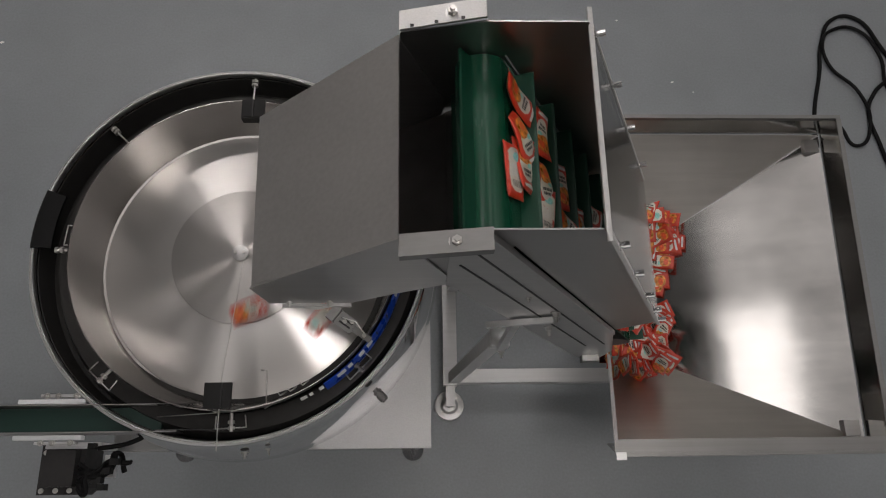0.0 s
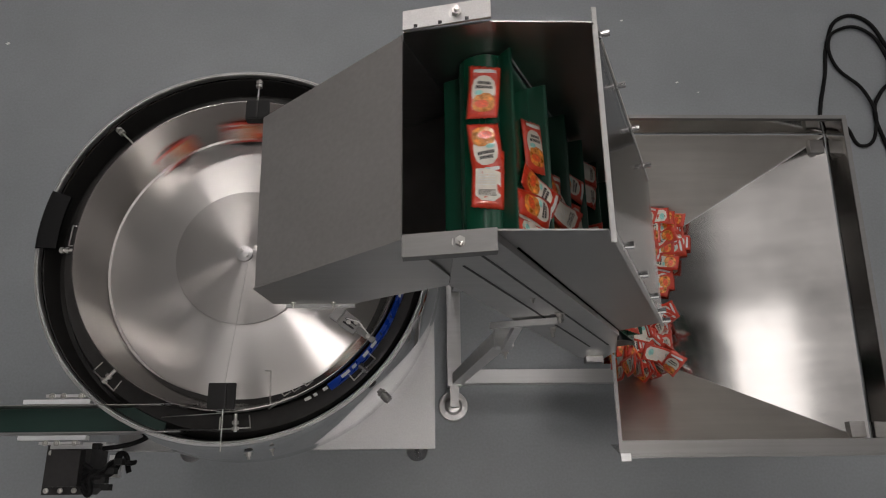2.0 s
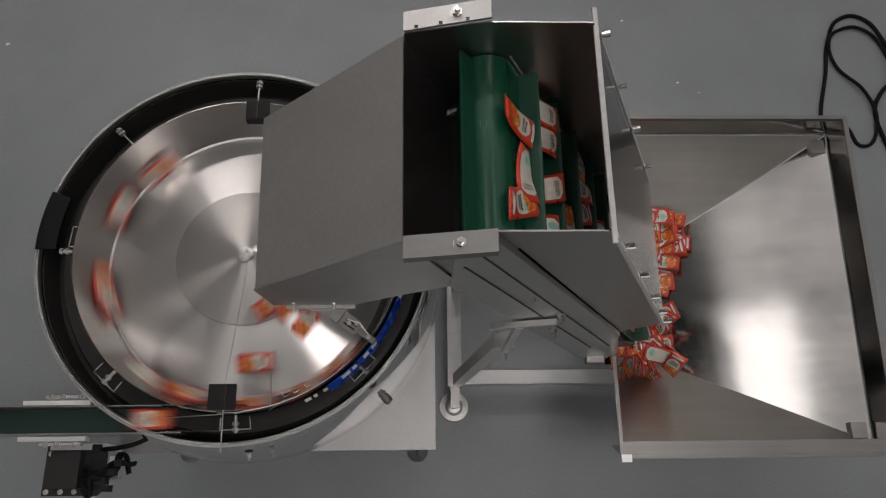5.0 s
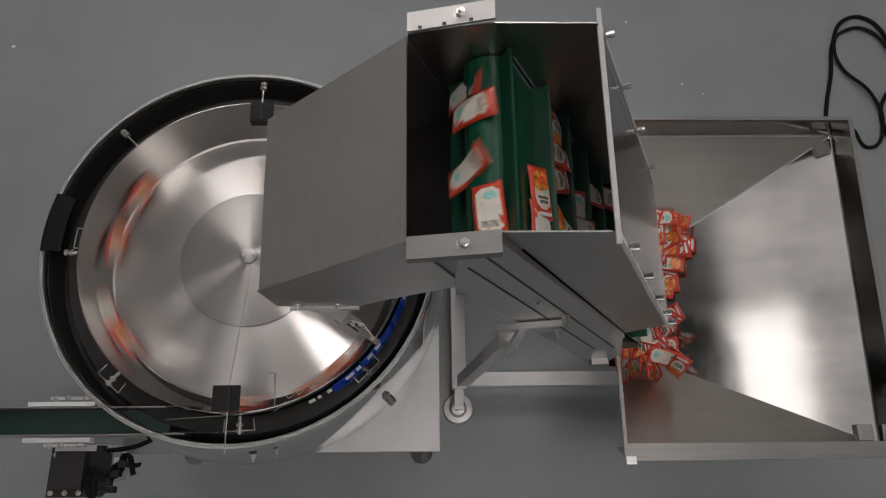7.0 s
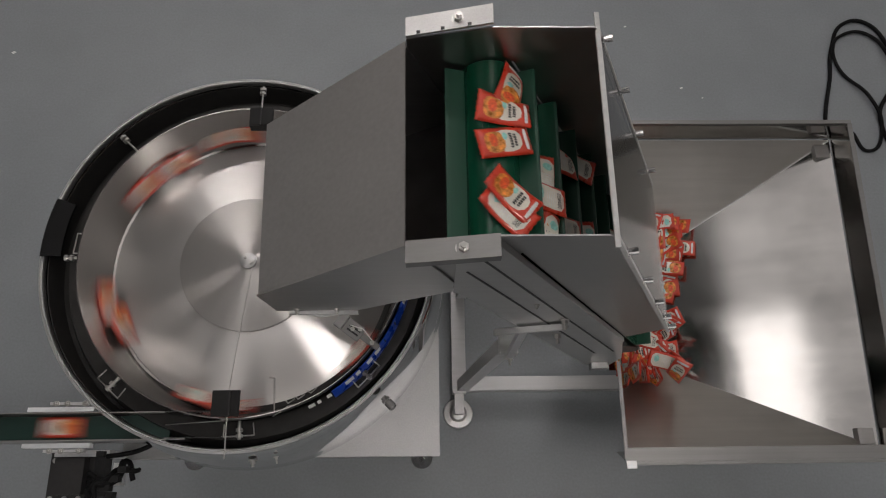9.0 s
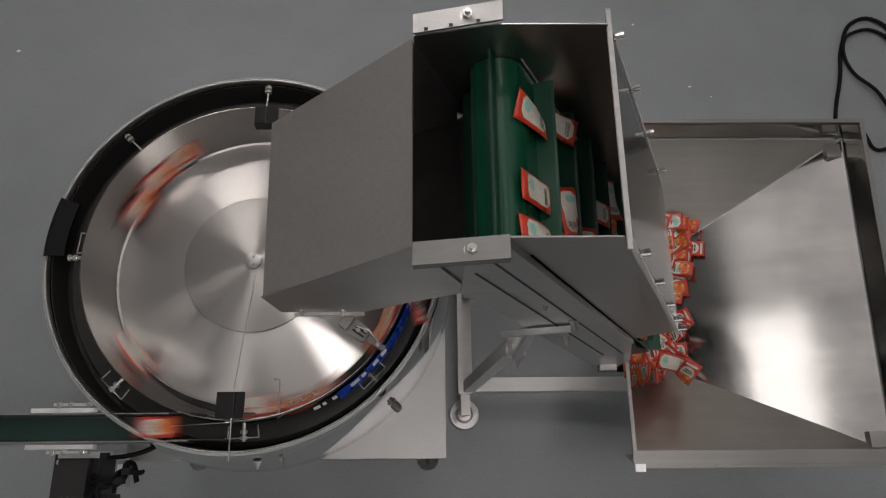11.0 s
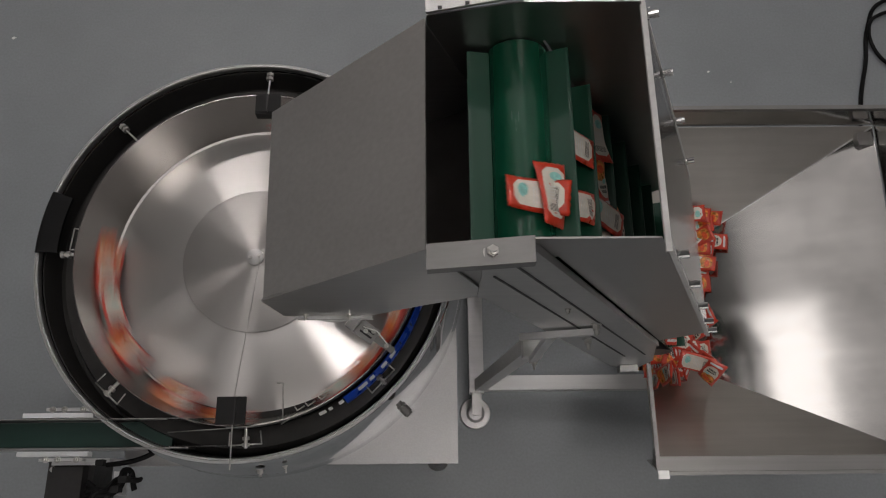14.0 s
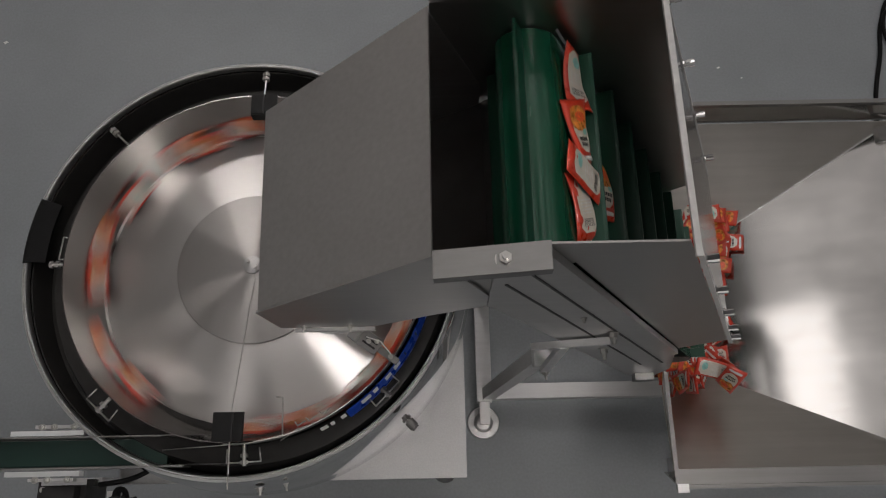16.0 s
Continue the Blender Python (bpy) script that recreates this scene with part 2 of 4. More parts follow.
def wire(name, points, r, mat, parent, closed=False):
    """Bent round wire with sharp corners."""
    bm = bmesh.new()
    ps = list(points) + ([points[0]] if closed else [])
    for a, b in zip(ps, ps[1:]):
        rod(bm, a, b, r, 8)
    for p in ps:
        bmesh.ops.create_icosphere(bm, subdivisions=1, radius=r, matrix=Matrix.Translation(p))
    return part(name, bm, mat, parent, smooth="all")


def bolt(parent, at, axis, size=0.009, long=0.016, name="bolt"):
    """A hexagon bolt with washer and nut along an axis."""
    at, axis = Vector(at), Vector(axis).normalized()
    bm = bmesh.new()
    rod(bm, at, at + axis * 0.002, size * 0.85, 16)
    rod(bm, at + axis * 0.002, at + axis * (0.002 + size * 0.6), size * 0.55, 6)
    rod(bm, at + axis * 0.003, at + axis * long, size * 0.3, 10)
    return part(name, bm, M_BOLT, parent)


def screw(parent, at, axis):
    """A round-headed socket screw with a washer."""
    at, axis = Vector(at), Vector(axis).normalized()
    bm = bmesh.new()
    rod(bm, at, at + axis * 0.002, 0.0075, 14)
    rod(bm, at + axis * 0.002, at + axis * 0.006, 0.0048, 12)
    rod(bm, at + axis * 0.006, at + axis * 0.015, 0.0056, 12)
    return part("bolt", bm, M_CHROME, parent)


# ---- the hall ----
tagged(finish(box(-4, 9, -3.5, 4.5, -0.1, 0), "floor", M_FLOOR), "smooth grey painted epoxy workshop floor", "floor", kind="structure")
# unseen ceiling, added to carry the lights and give the steel its reflections
tagged(finish(box(-4, 9, -3.5, 4.5, 4.6, 4.7), "ceiling", M_CEIL), "plain unseen painted ceiling added over the workshop", "ceiling", kind="structure")
# unseen walls added to bounce light; the south one stands close to brighten steel
for nm, b in (("wall_north", (-4, 9, 4.5, 4.6, 0, 4.6)), ("wall_south", (-4, 9, -3.6, -3.5, 0, 4.6)), ("wall_east", (9, 9.1, -3.5, 4.5, 0, 4.6)), ("wall_west", (-4.1, -4, -3.5, 4.5, 0, 4.6))):
    tagged(finish(box(*b), nm, M_WALL), "plain pale unseen wall added to return light into the workshop", "wall", kind="structure")


def ceiling_light(x, y, lit, length=1.2, width=0.6):
    t = thing("ceiling_light", "long white LED ceiling light out of view, switched on", "lamp", "ceiling lights", at=(x, y, 4.6))
    f = bmesh.new()
    block(f, -width / 2 - 0.02, width / 2 + 0.02, -length / 2 - 0.02, length / 2 + 0.02, -0.05, 0)
    part("frame", f, M_WHITE, t)
    part("diffuser", box(-width / 2, width / 2, -length / 2, length / 2, -0.06, -0.051), lit, t)
    return t


def strip_light(x, y, lit):
    t = thing("strip_light", "slim white LED strip added out of view on the ceiling as fill light", "lamp", "strip lights", at=(x, y, 4.6))
    part("housing", box(-0.59, 0.59, -0.10, 0.10, -0.06, 0), M_WHITE, t, bevel=0.005)
    part("diffuser", box(-0.57, 0.57, -0.08, 0.08, -0.075, -0.061), lit, t)


def high_bay(x, y):
    t = thing("high_bay_light", "compact oblong high bay lamp on the ceiling, switched on", "lamp", at=(x, y, 4.6))
    t.rotation_euler = (0, 0, radians(45))
    part("housing", box(-0.41, 0.41, -0.24, 0.24, -0.06, 0), M_WHITE, t, bevel=0.005)
    part("diffuser", box(-0.38, 0.38, -0.21, 0.21, -0.075, -0.061), M_BAY, t)


def window(k, centre, wide, high, along):
    """A window-shaped fill light on the inner face of a wall, with a frame and two panes."""
    t = thing("window_%d" % k, "unseen window-shaped fill light with a pale frame and glowing panes", "window", kind="structure", at=centre)

    def put(a0, a1, z0, z1, d0, d1):
        return box(a0, a1, d0, d1, z0, z1) if along == "x" else box(d0, d1, a0, a1, z0, z1)
    for a0, a1, z0, z1 in ((-wide / 2, wide / 2, high / 2 - 0.06, high / 2), (-wide / 2, wide / 2, -high / 2, -high / 2 + 0.06), (-wide / 2, -wide / 2 + 0.06, -high / 2 + 0.06, high / 2 - 0.06),
                           (wide / 2 - 0.06, wide / 2, -high / 2 + 0.06, high / 2 - 0.06), (-0.03, 0.03, -high / 2 + 0.06, high / 2 - 0.06)):
        part("window_frame", put(a0, a1, z0, z1, -0.04, 0.04), M_WHITE, t)
    for a0, a1 in ((-wide / 2 + 0.06, -0.03), (0.03, wide / 2 - 0.06)):
        part("pane", put(a0, a1, -high / 2 + 0.06, high / 2 - 0.06, -0.01, 0.01), M_PANE_FILL, t)


# glowing panes added out of view to the south as fill and for reflections
for k, wx in enumerate((-2.2, 0.6, 3.4, 6.2)):
    window(k + 1, (wx, -3.46, 1.7), 2.4, 1.8, "x")
for lx, ly in STRIPS:
    strip_light(lx, ly, M_STRIP if ly > 2 else M_STRIP_NORTH)
for lx, ly in LAMPS:
    if min(math.hypot(lx - bx, ly - by) for bx, by in BRIGHT_LAMPS + SOFT_LAMPS + STRIPS + [BAY]) > 1.2:
        ceiling_light(lx, ly, M_LED)
high_bay(*BAY)
for lx, ly in SOFT_LAMPS:
    ceiling_light(lx, ly, M_LED_SOFT)
for lx, ly in BRIGHT_LAMPS:
    ceiling_light(lx, ly, M_LED_BRIGHT)
# ---- the bowl feeder ----
def bowl_feeder():
    t = thing("bowl_feeder", "round stainless steel centrifugal bowl feeder on a cabinet base", "machine", at=(BX, BY, 0))
    # cabinet base
    base = part("cabinet", box(-0.30, 0.44, -0.40, 0.38, 0.09, 0.598), M_STEEL, t, bevel=0.004)
    part("top_plate", box(-0.33, 0.475 - BX, -0.46 - BY, 0.42, 0.600, 0.624), M_BASE, t, "bead-blasted steel top plate", bevel=0.003)
    for fx, fy in ((0.42, -0.43), (-0.33, -0.425), (0.40, 0.36), (-0.28, 0.36)):
        f = bmesh.new()
        rod(f, (fx, fy, 0), (fx, fy, 0.016), 0.035, 24)
        rod(f, (fx, fy, 0.016), (fx, fy, 0.60), 0.009, 12)
        part("levelling_foot", f, M_CHROME, t, "round chromed levelling foot", smooth=True)
    # outer drum with rolled rim
    prof = [(0.452, 0.626), (0.456, 0.640), (0.462, 0.70), (0.468, 0.78), (0.470, 0.840), (0.476, 0.840),
            (0.483, 0.828), (0.489, 0.805), (0.495, 0.77), (0.499, 0.72), (0.501, 0.67), (0.502, 0.640), (0.506, 0.632), (0.506, 0.626)]
    ecc = Matrix.Translation((-0.016, 0.018, 0))
    drum = lathe(bmesh.new(), prof, 128, closed=True)
    drum.transform(ecc)
    part("drum", drum, M_CHROME, t, "polished outer drum with a rolled rim", smooth=True)
    rim = lathe(bmesh.new(), [(0.468, 0.842), (0.468, 0.854), (0.470, 0.857), (0.4725, 0.853), (0.475, 0.857), (0.479, 0.855), (0.480, 0.850), (0.479, 0.844), (0.476, 0.842)], 128, closed=True)
    rim.transform(ecc)
    part("rim", rim, M_ALU, t, "bright rolled rim", smooth=True)
    well = lathe(bmesh.new(), [(0.36, 0.74), (0.4685, 0.74), (0.4685, 0.835), (0.466, 0.835), (0.462, 0.76), (0.36, 0.76)], 96, closed=True)
    well.transform(ecc)
    part("well", well, M_LINING, t, "dark lining of the drum", smooth=True)
    part("rotating_ring", lathe(bmesh.new(), [(0.3895, 0.838), (0.40, 0.842), (0.43, 0.836), (0.444, 0.80), (0.446, 0.765), (0.3895, 0.765)], 128, closed=True), M_LINING, t,
         "dark grey conveying ring inside the drum", smooth=True)
    # inner bowl wall and cone
    prof = [(0.351, 0.7575), (0.357, 0.7585), (0.362, 0.766), (0.371, 0.805), (0.386, 0.885), (0.3865, 0.892), (0.3885, 0.892), (0.3885, 0.884), (0.374, 0.802), (0.365, 0.762), (0.359, 0.754), (0.351, 0.753)]
    part("inner_bowl", lathe(bmesh.new(), prof, 128, closed=True), M_BOWL, t, "spun steel inner bowl wall with a thin bright edge", smooth=True)
    disc = part("rotor_disc", lathe(bmesh.new(), [(0.012, 0.806), (0.160, 0.805), (0.1665, 0.8045), (0.25, 0.787), (0.318, 0.769), (0.350, 0.759), (0.352, 0.750), (0.012, 0.750)], 128, closed=True), M_DISC, t,
                "turned steel cone disc with fan-shaped sheen", smooth=True)
    part("cone_cap", lathe(bmesh.new(), [(0.012, 0.826), (0.171, 0.8095), (0.173, 0.808), (0.173, 0.8038), (0.012, 0.8062)], 96, closed=True), M_CAP, disc, "smaller turned cone plate in the middle", smooth=True)
    hub = lathe(bmesh.new(), [(0.0, 0.834), (0.010, 0.834), (0.020, 0.831), (0.0205, 0.820), (0.0, 0.820)], 32)
    part("hub_cap", hub, M_BEAD, disc, smooth=True)
    nut = bmesh.new()
    rod(nut, (-0.010, 0, 0.831), (-0.010, 0, 0.839), 0.004, 8)
    rod(nut, (0.010, 0, 0.831), (0.010, 0, 0.839), 0.004, 8)
    part("hub_screw", nut, M_BOLT, disc)
    return t, disc


feeder, rotor = bowl_feeder()


def at_angle(a, r, z):
    return Vector((r * math.cos(radians(a)), r * math.sin(radians(a)), z))


def fittings():
    # radial studs through the drum, with nuts, wire clips and rubber flaps
    for a, clip in ((88, False), (136, False), (180.5, False), (228, True), (272.6, True), (316, True)):
        bm = bmesh.new()
        reach = 0.432 if a > 260 else 0.466 if a < 150 else 0.43
        rod(bm, at_angle(a, 0.392, 0.868), at_angle(a, reach, 0.868), 0.004 if a > 150 else 0.0025, 10)
        if a < 150:
            rod(bm, at_angle(a, 0.442, 0.868), at_angle(a, 0.449, 0.868), 0.009, 6)
            rod(bm, at_angle(a, 0.453, 0.868), at_angle(a, 0.460, 0.868), 0.009, 6)
        else:
            rod(bm, at_angle(a, 0.408, 0.868), at_angle(a, 0.415, 0.868), 0.008, 6)
            rod(bm, at_angle(a, 0.421, 0.868), at_angle(a, 0.428, 0.868), 0.008, 6)
        stud = part("stud", bm, M_DULL if a == 316 else M_BOLT, feeder, "threaded steel stud with nuts")
        if clip:
            w = 4.6 if a != 176 else 3.6
            wire("wire_clip", [at_angle(a - w, 0.400, 0.875), at_angle(a - w, 0.426, 0.872), at_angle(a + w, 0.426, 0.872), at_angle(a + w, 0.400, 0.875)], 0.0016, M_BOLT, feeder)
    a = 176
    wire("wire_clip", [at_angle(a - 3.6, 0.392, 0.885), at_angle(a - 3.6, 0.402, 0.885), at_angle(a + 3.6, 0.402, 0.885), at_angle(a + 3.6, 0.392, 0.885)], 0.0016, M_BOLT, feeder)


fittings()
bm = box(0.005, 0.062, 0.312, 0.316, 0.915, 0.94)
block(bm, 0.005, 0.062, 0.316, 0.362, 0.936, 0.942)
fl = part("rubber_flap", bm, M_RUBBER, feeder, "black rubber flap hung over the bowl", bevel=0.002)
bm = box(0.031, 0.034, 0.314, 0.36, 0.942, 0.947)
part("flap_seam", bm, M_BLACK, fl)
bm = box(-0.029, 0.030, -0.388, -0.332, 0.928, 0.936)
fl = part("rubber_flap", bm, M_RUBBER, feeder, "black rubber flap hung over the bowl", bevel=0.002)
part("flap_seam", box(0.008, 0.011, -0.387, -0.333, 0.936, 0.940), M_BLACK, fl)
rodbm = bmesh.new()
rod(rodbm, (0.004, -0.335, 0.93), (-0.002, -0.475, 0.90), 0.0016, 8)
rod(rodbm, (0.004, -0.335, 0.93), (0.030, -0.02, 0.90), 0.0009, 6)
part("flap_wire", rodbm, M_BOLT, feeder)
bm = bmesh.new()
lathe(bm, [(0.432, 0.845), (0.466, 0.858), (0.475, 0.858), (0.476, 0.850), (0.478, 0.850), (0.478, 0.861), (0.474, 0.865), (0.464, 0.865), (0.432, 0.853)], 16, True, radians(163.5), radians(181.5))
bm.transform(Matrix.Translation((-0.016, 0.018, 0)))
part("cover_plate", bm, M_CABLE, feeder, "black cover plate clipped over the drum rim", smooth=True)
# blue protective film on the ring between east and south
bm = bmesh.new()
lathe(bm, [(0.398, 0.84), (0.398, 0.893), (0.4005, 0.896), (0.4085, 0.872), (0.4075, 0.84)], 40, True, radians(304), radians(347))
part("protective_film", bm, M_BLUE, feeder, "blue plastic protective film left on the bowl edge", smooth=True)
for a, w in ((295.5, 2.2), (298.6, 1.2), (302, 1.6), (309, 3.4), (313.4, 1.8), (318.4, 2.4), (322.3, 2.6), (327.5, 0.5), (334, 0.5), (341.5, 2.2)):
    bm = bmesh.new()
    lathe(bm, [(0.4022, 0.8970), (0.4060, 0.884), (0.4073, 0.885), (0.4034, 0.8985)], 5, True, radians(a), radians(a + w))
    part("film_tear", bm, M_WHITE if w > 1 else M_INK, feeder, "torn white patch on the film" if w > 1 else "")
for a in (289.5, 293, 297.5):
    wire("wire_clip", [at_angle(a, 0.372, 0.90), at_angle(a + 0.8, 0.383, 0.918), at_angle(a + 3.2, 0.379, 0.912)], 0.0014, M_BOLT, feeder)
# guide strip on the inner bowl near the outlet
bm = bmesh.new()
lathe(bm, [(0.3905, 0.885), (0.3920, 0.885), (0.3920, 0.912), (0.3905, 0.912)], 40, True, radians(268), radians(352))
part("guide_strip", bm, M_STEEL, feeder, smooth=True)
# photo sensor bracket over the east side
def finish_slot(m, y):
    return bmesh_slot(m @ Matrix.Translation((0.012, y, 0.0035)) @ Matrix.Diagonal((0.03, 0.004, 0.002, 1)))


def bmesh_slot(m):
    b = bmesh.new()
    bmesh.ops.create_cube(b, size=1, matrix=m)
    return b


bm = bmesh.new()
m0 = Matrix.Translation((0.265, -0.193, 0.93)) @ Matrix.Rotation(radians(-36), 4, "Z")
bmesh.ops.create_cube(bm, size=1, matrix=m0 @ Matrix.Diagonal((0.066, 0.034, 0.006, 1)))
bmesh.ops.create_cube(bm, size=1, matrix=m0 @ Matrix.Translation((-0.022, 0, 0.010)) @ Matrix.Diagonal((0.02, 0.034, 0.016, 1)))
bmesh.ops.create_cube(bm, size=1, matrix=m0 @ Matrix.Translation((0.050, 0.0, -0.004)) @ Matrix.Diagonal((0.06, 0.014, 0.006, 1)))
br = part("slotted_bracket", bm, M_DULL, feeder, "small slotted steel bracket")
bolt(br, m0 @ Vector((0.008, 0, 0.003)), (0, 0, 1), 0.006, 0.008)
bolt(br, m0 @ Vector((0.062, 0, 0.0)), (0, 0, 1), 0.006, 0.010)
bolt(br, m0 @ Vector((0.022, 0.009, 0.003)), (0, 0, 1), 0.006, 0.010)
for k in (-0.006, 0.004):
    part("slot", finish_slot(m0, k), M_BLACK, br)
wire("sensor_wire", [m0 @ Vector((0.0, 0.004, 0.008)), m0 @ Vector((0.03, 0.012, 0.016)), m0 @ Vector((0.06, 0.004, 0.010))], 0.0013, M_WHITE, feeder)
# bent wires and the knob at the outlet
wire("wire_hook", [(0.085, -0.30, 0.90), (0.098, -0.302, 0.905), (0.100, -0.375, 0.90)], 0.0016, M_BOLT, feeder)
wire("wire_hook", [(0.098, -0.385, 0.90), (0.13, -0.365, 0.905), (0.16, -0.356, 0.90)], 0.0016, M_BOLT, feeder)
bm = bmesh.new()
rod(bm, at_angle(315, 0.474, 0.82), at_angle(315, 0.492, 0.82), 0.007, 12)
rod(bm, at_angle(315, 0.480, 0.82), at_angle(315, 0.486, 0.82), 0.012, 6)
rod(bm, at_angle(315, 0.490, 0.82), at_angle(315, 0.507, 0.82), 0.0105, 16)
rod(bm, at_angle(315, 0.506, 0.82), at_angle(315, 0.511, 0.82), 0.008, 12)
part("clamp_knob", bm, M_DULL, feeder, "round steel clamp knob")
# bolts on the drum front
for a in (274.5, 281):
    bolt(feeder, at_angle(a, 0.4735, 0.80), at_angle(a, 1, 0), 0.012 if a < 280 else 0.007, 0.016)

# ---- the outfeed conveyor ----
def outfeed():
    t = thing("outfeed_conveyor", "narrow green belt conveyor leading out of the bowl feeder", "conveyor")
    part("belt", box(-1.5, -0.145, -0.426, -0.374, 0.812, 0.826), M_OUTBELT, t, "dark green belt", bevel=0.003)
    for y0, y1, nm in ((-0.371, -0.3685, "side_guide"), (-0.4315, -0.429, "side_guide")):
        part(nm, box(-1.5, -0.10, y0, y1, 0.79, 0.858), M_STEEL, t, bevel=0.0008)
    part("bed", box(-1.5, -0.16, -0.428, -0.372, 0.76, 0.808), M_STEEL, t)
    for y in (-0.360, -0.440):
        r = bmesh.new()
        block(r, -0.466, -0.315, y - 0.005, y + 0.005, 0.822, 0.842)
        rr = part("rail", r, M_RAIL, t, "bright aluminium support rail", bevel=0.002)
        part("rail_lip", box(-0.415, -0.325, y + (0.009 if y > -0.4 else -0.015), y + (0.016 if y > -0.4 else -0.009), 0.828, 0.846), M_ALU, rr, bevel=0.001)
        for x in (-0.40, -0.375, -0.335):
            bolt(rr, (x, y + (0.012 if y > -0.4 else -0.012), 0.846), (0, 0, 1), 0.008, 0.012)
    # clear channel over the drum
    part("clear_guide", box(-0.143, 0.045, -0.3735, -0.3715, 0.845, 0.878), M_CLEAR, t, "clear upright plastic guide")
    part("clear_guide", box(-0.143, 0.010, -0.4290, -0.4270, 0.845, 0.870), M_CLEAR, t, "clear upright plastic guide")
    wire("channel_edge", [(-0.143, -0.399, 0.863), (0.05, -0.388, 0.863)], 0.001, M_BOLT, t)
    return t


outfeed()


def gear_motor():
    t = thing("gear_motor", "black gear motor with tangled cables under the outfeed conveyor", "motor")
    bm = bmesh.new()
    prism(bm, [(-0.418, -0.562), (-0.332, -0.562), (-0.318, -0.548), (-0.318, -0.452), (-0.418, -0.452)], "z", 0.70, 0.795)
    part("housing", bm, M_BLACK, t, bevel=0.004)
    part("mount_plate", box(-0.41, -0.285, -0.462, -0.448, 0.70, 0.80), M_ALU, t, bevel=0.002)
    for x, y in ((-0.408, -0.553), (-0.345, -0.553), (-0.376, -0.553), (-0.408, -0.47)):
        bolt(t, (x, y, 0.795), (0, 0, 1), 0.007, 0.008)
    rng = random.Random(31)
    part("cover", box(-0.396, -0.330, -0.545, -0.466, 0.796, 0.822), M_BLACK, t, bevel=0.005)
    for k in range(7):
        y, e = rng.uniform(-0.55, -0.47), rng.uniform(-0.02, 0.02)
        tube("cable", [(-0.325, y, 0.805), (-0.305, y + e, 0.81), (-0.285 + e, -0.515 + 0.5 * e, 0.815 + 0.003 * (k % 4)), (-0.262, -0.500 + e, 0.80),
                       (-0.238 + e, -0.486 - e, 0.785), (-0.228 + 0.5 * e, -0.500 + e, 0.772)][:6 if k % 2 else 5], 0.004 + 0.001 * (k % 3), M_CABLE, t)
    tube("cable", [(-0.29, -0.462, 0.80), (-0.255, -0.458, 0.80), (-0.225, -0.450, 0.79), (-0.19, -0.430, 0.77)], 0.0055, M_CABLE, t)
    for x, y, s in ((-0.262, -0.512, 0.010), (-0.282, -0.532, 0.012), (-0.246, -0.492, 0.009), (-0.268, -0.547, 0.008), (-0.30, -0.458, 0.008)):
        part("connector", box(x - s, x + s, y - 0.007, y + 0.007, 0.795, 0.818), M_RUBBER, t, bevel=0.002)
    part("terminal_plate", box(-0.285, -0.262, -0.525, -0.475, 0.75, 0.77), M_ALU, t, bevel=0.002)
    return t


gear_motor()

# ---- the hopper ----
HX0, HX1, HX1S, HY0, HY1, HZ = 0.920, 1.622, 1.590, -0.486, 0.416, 0.752


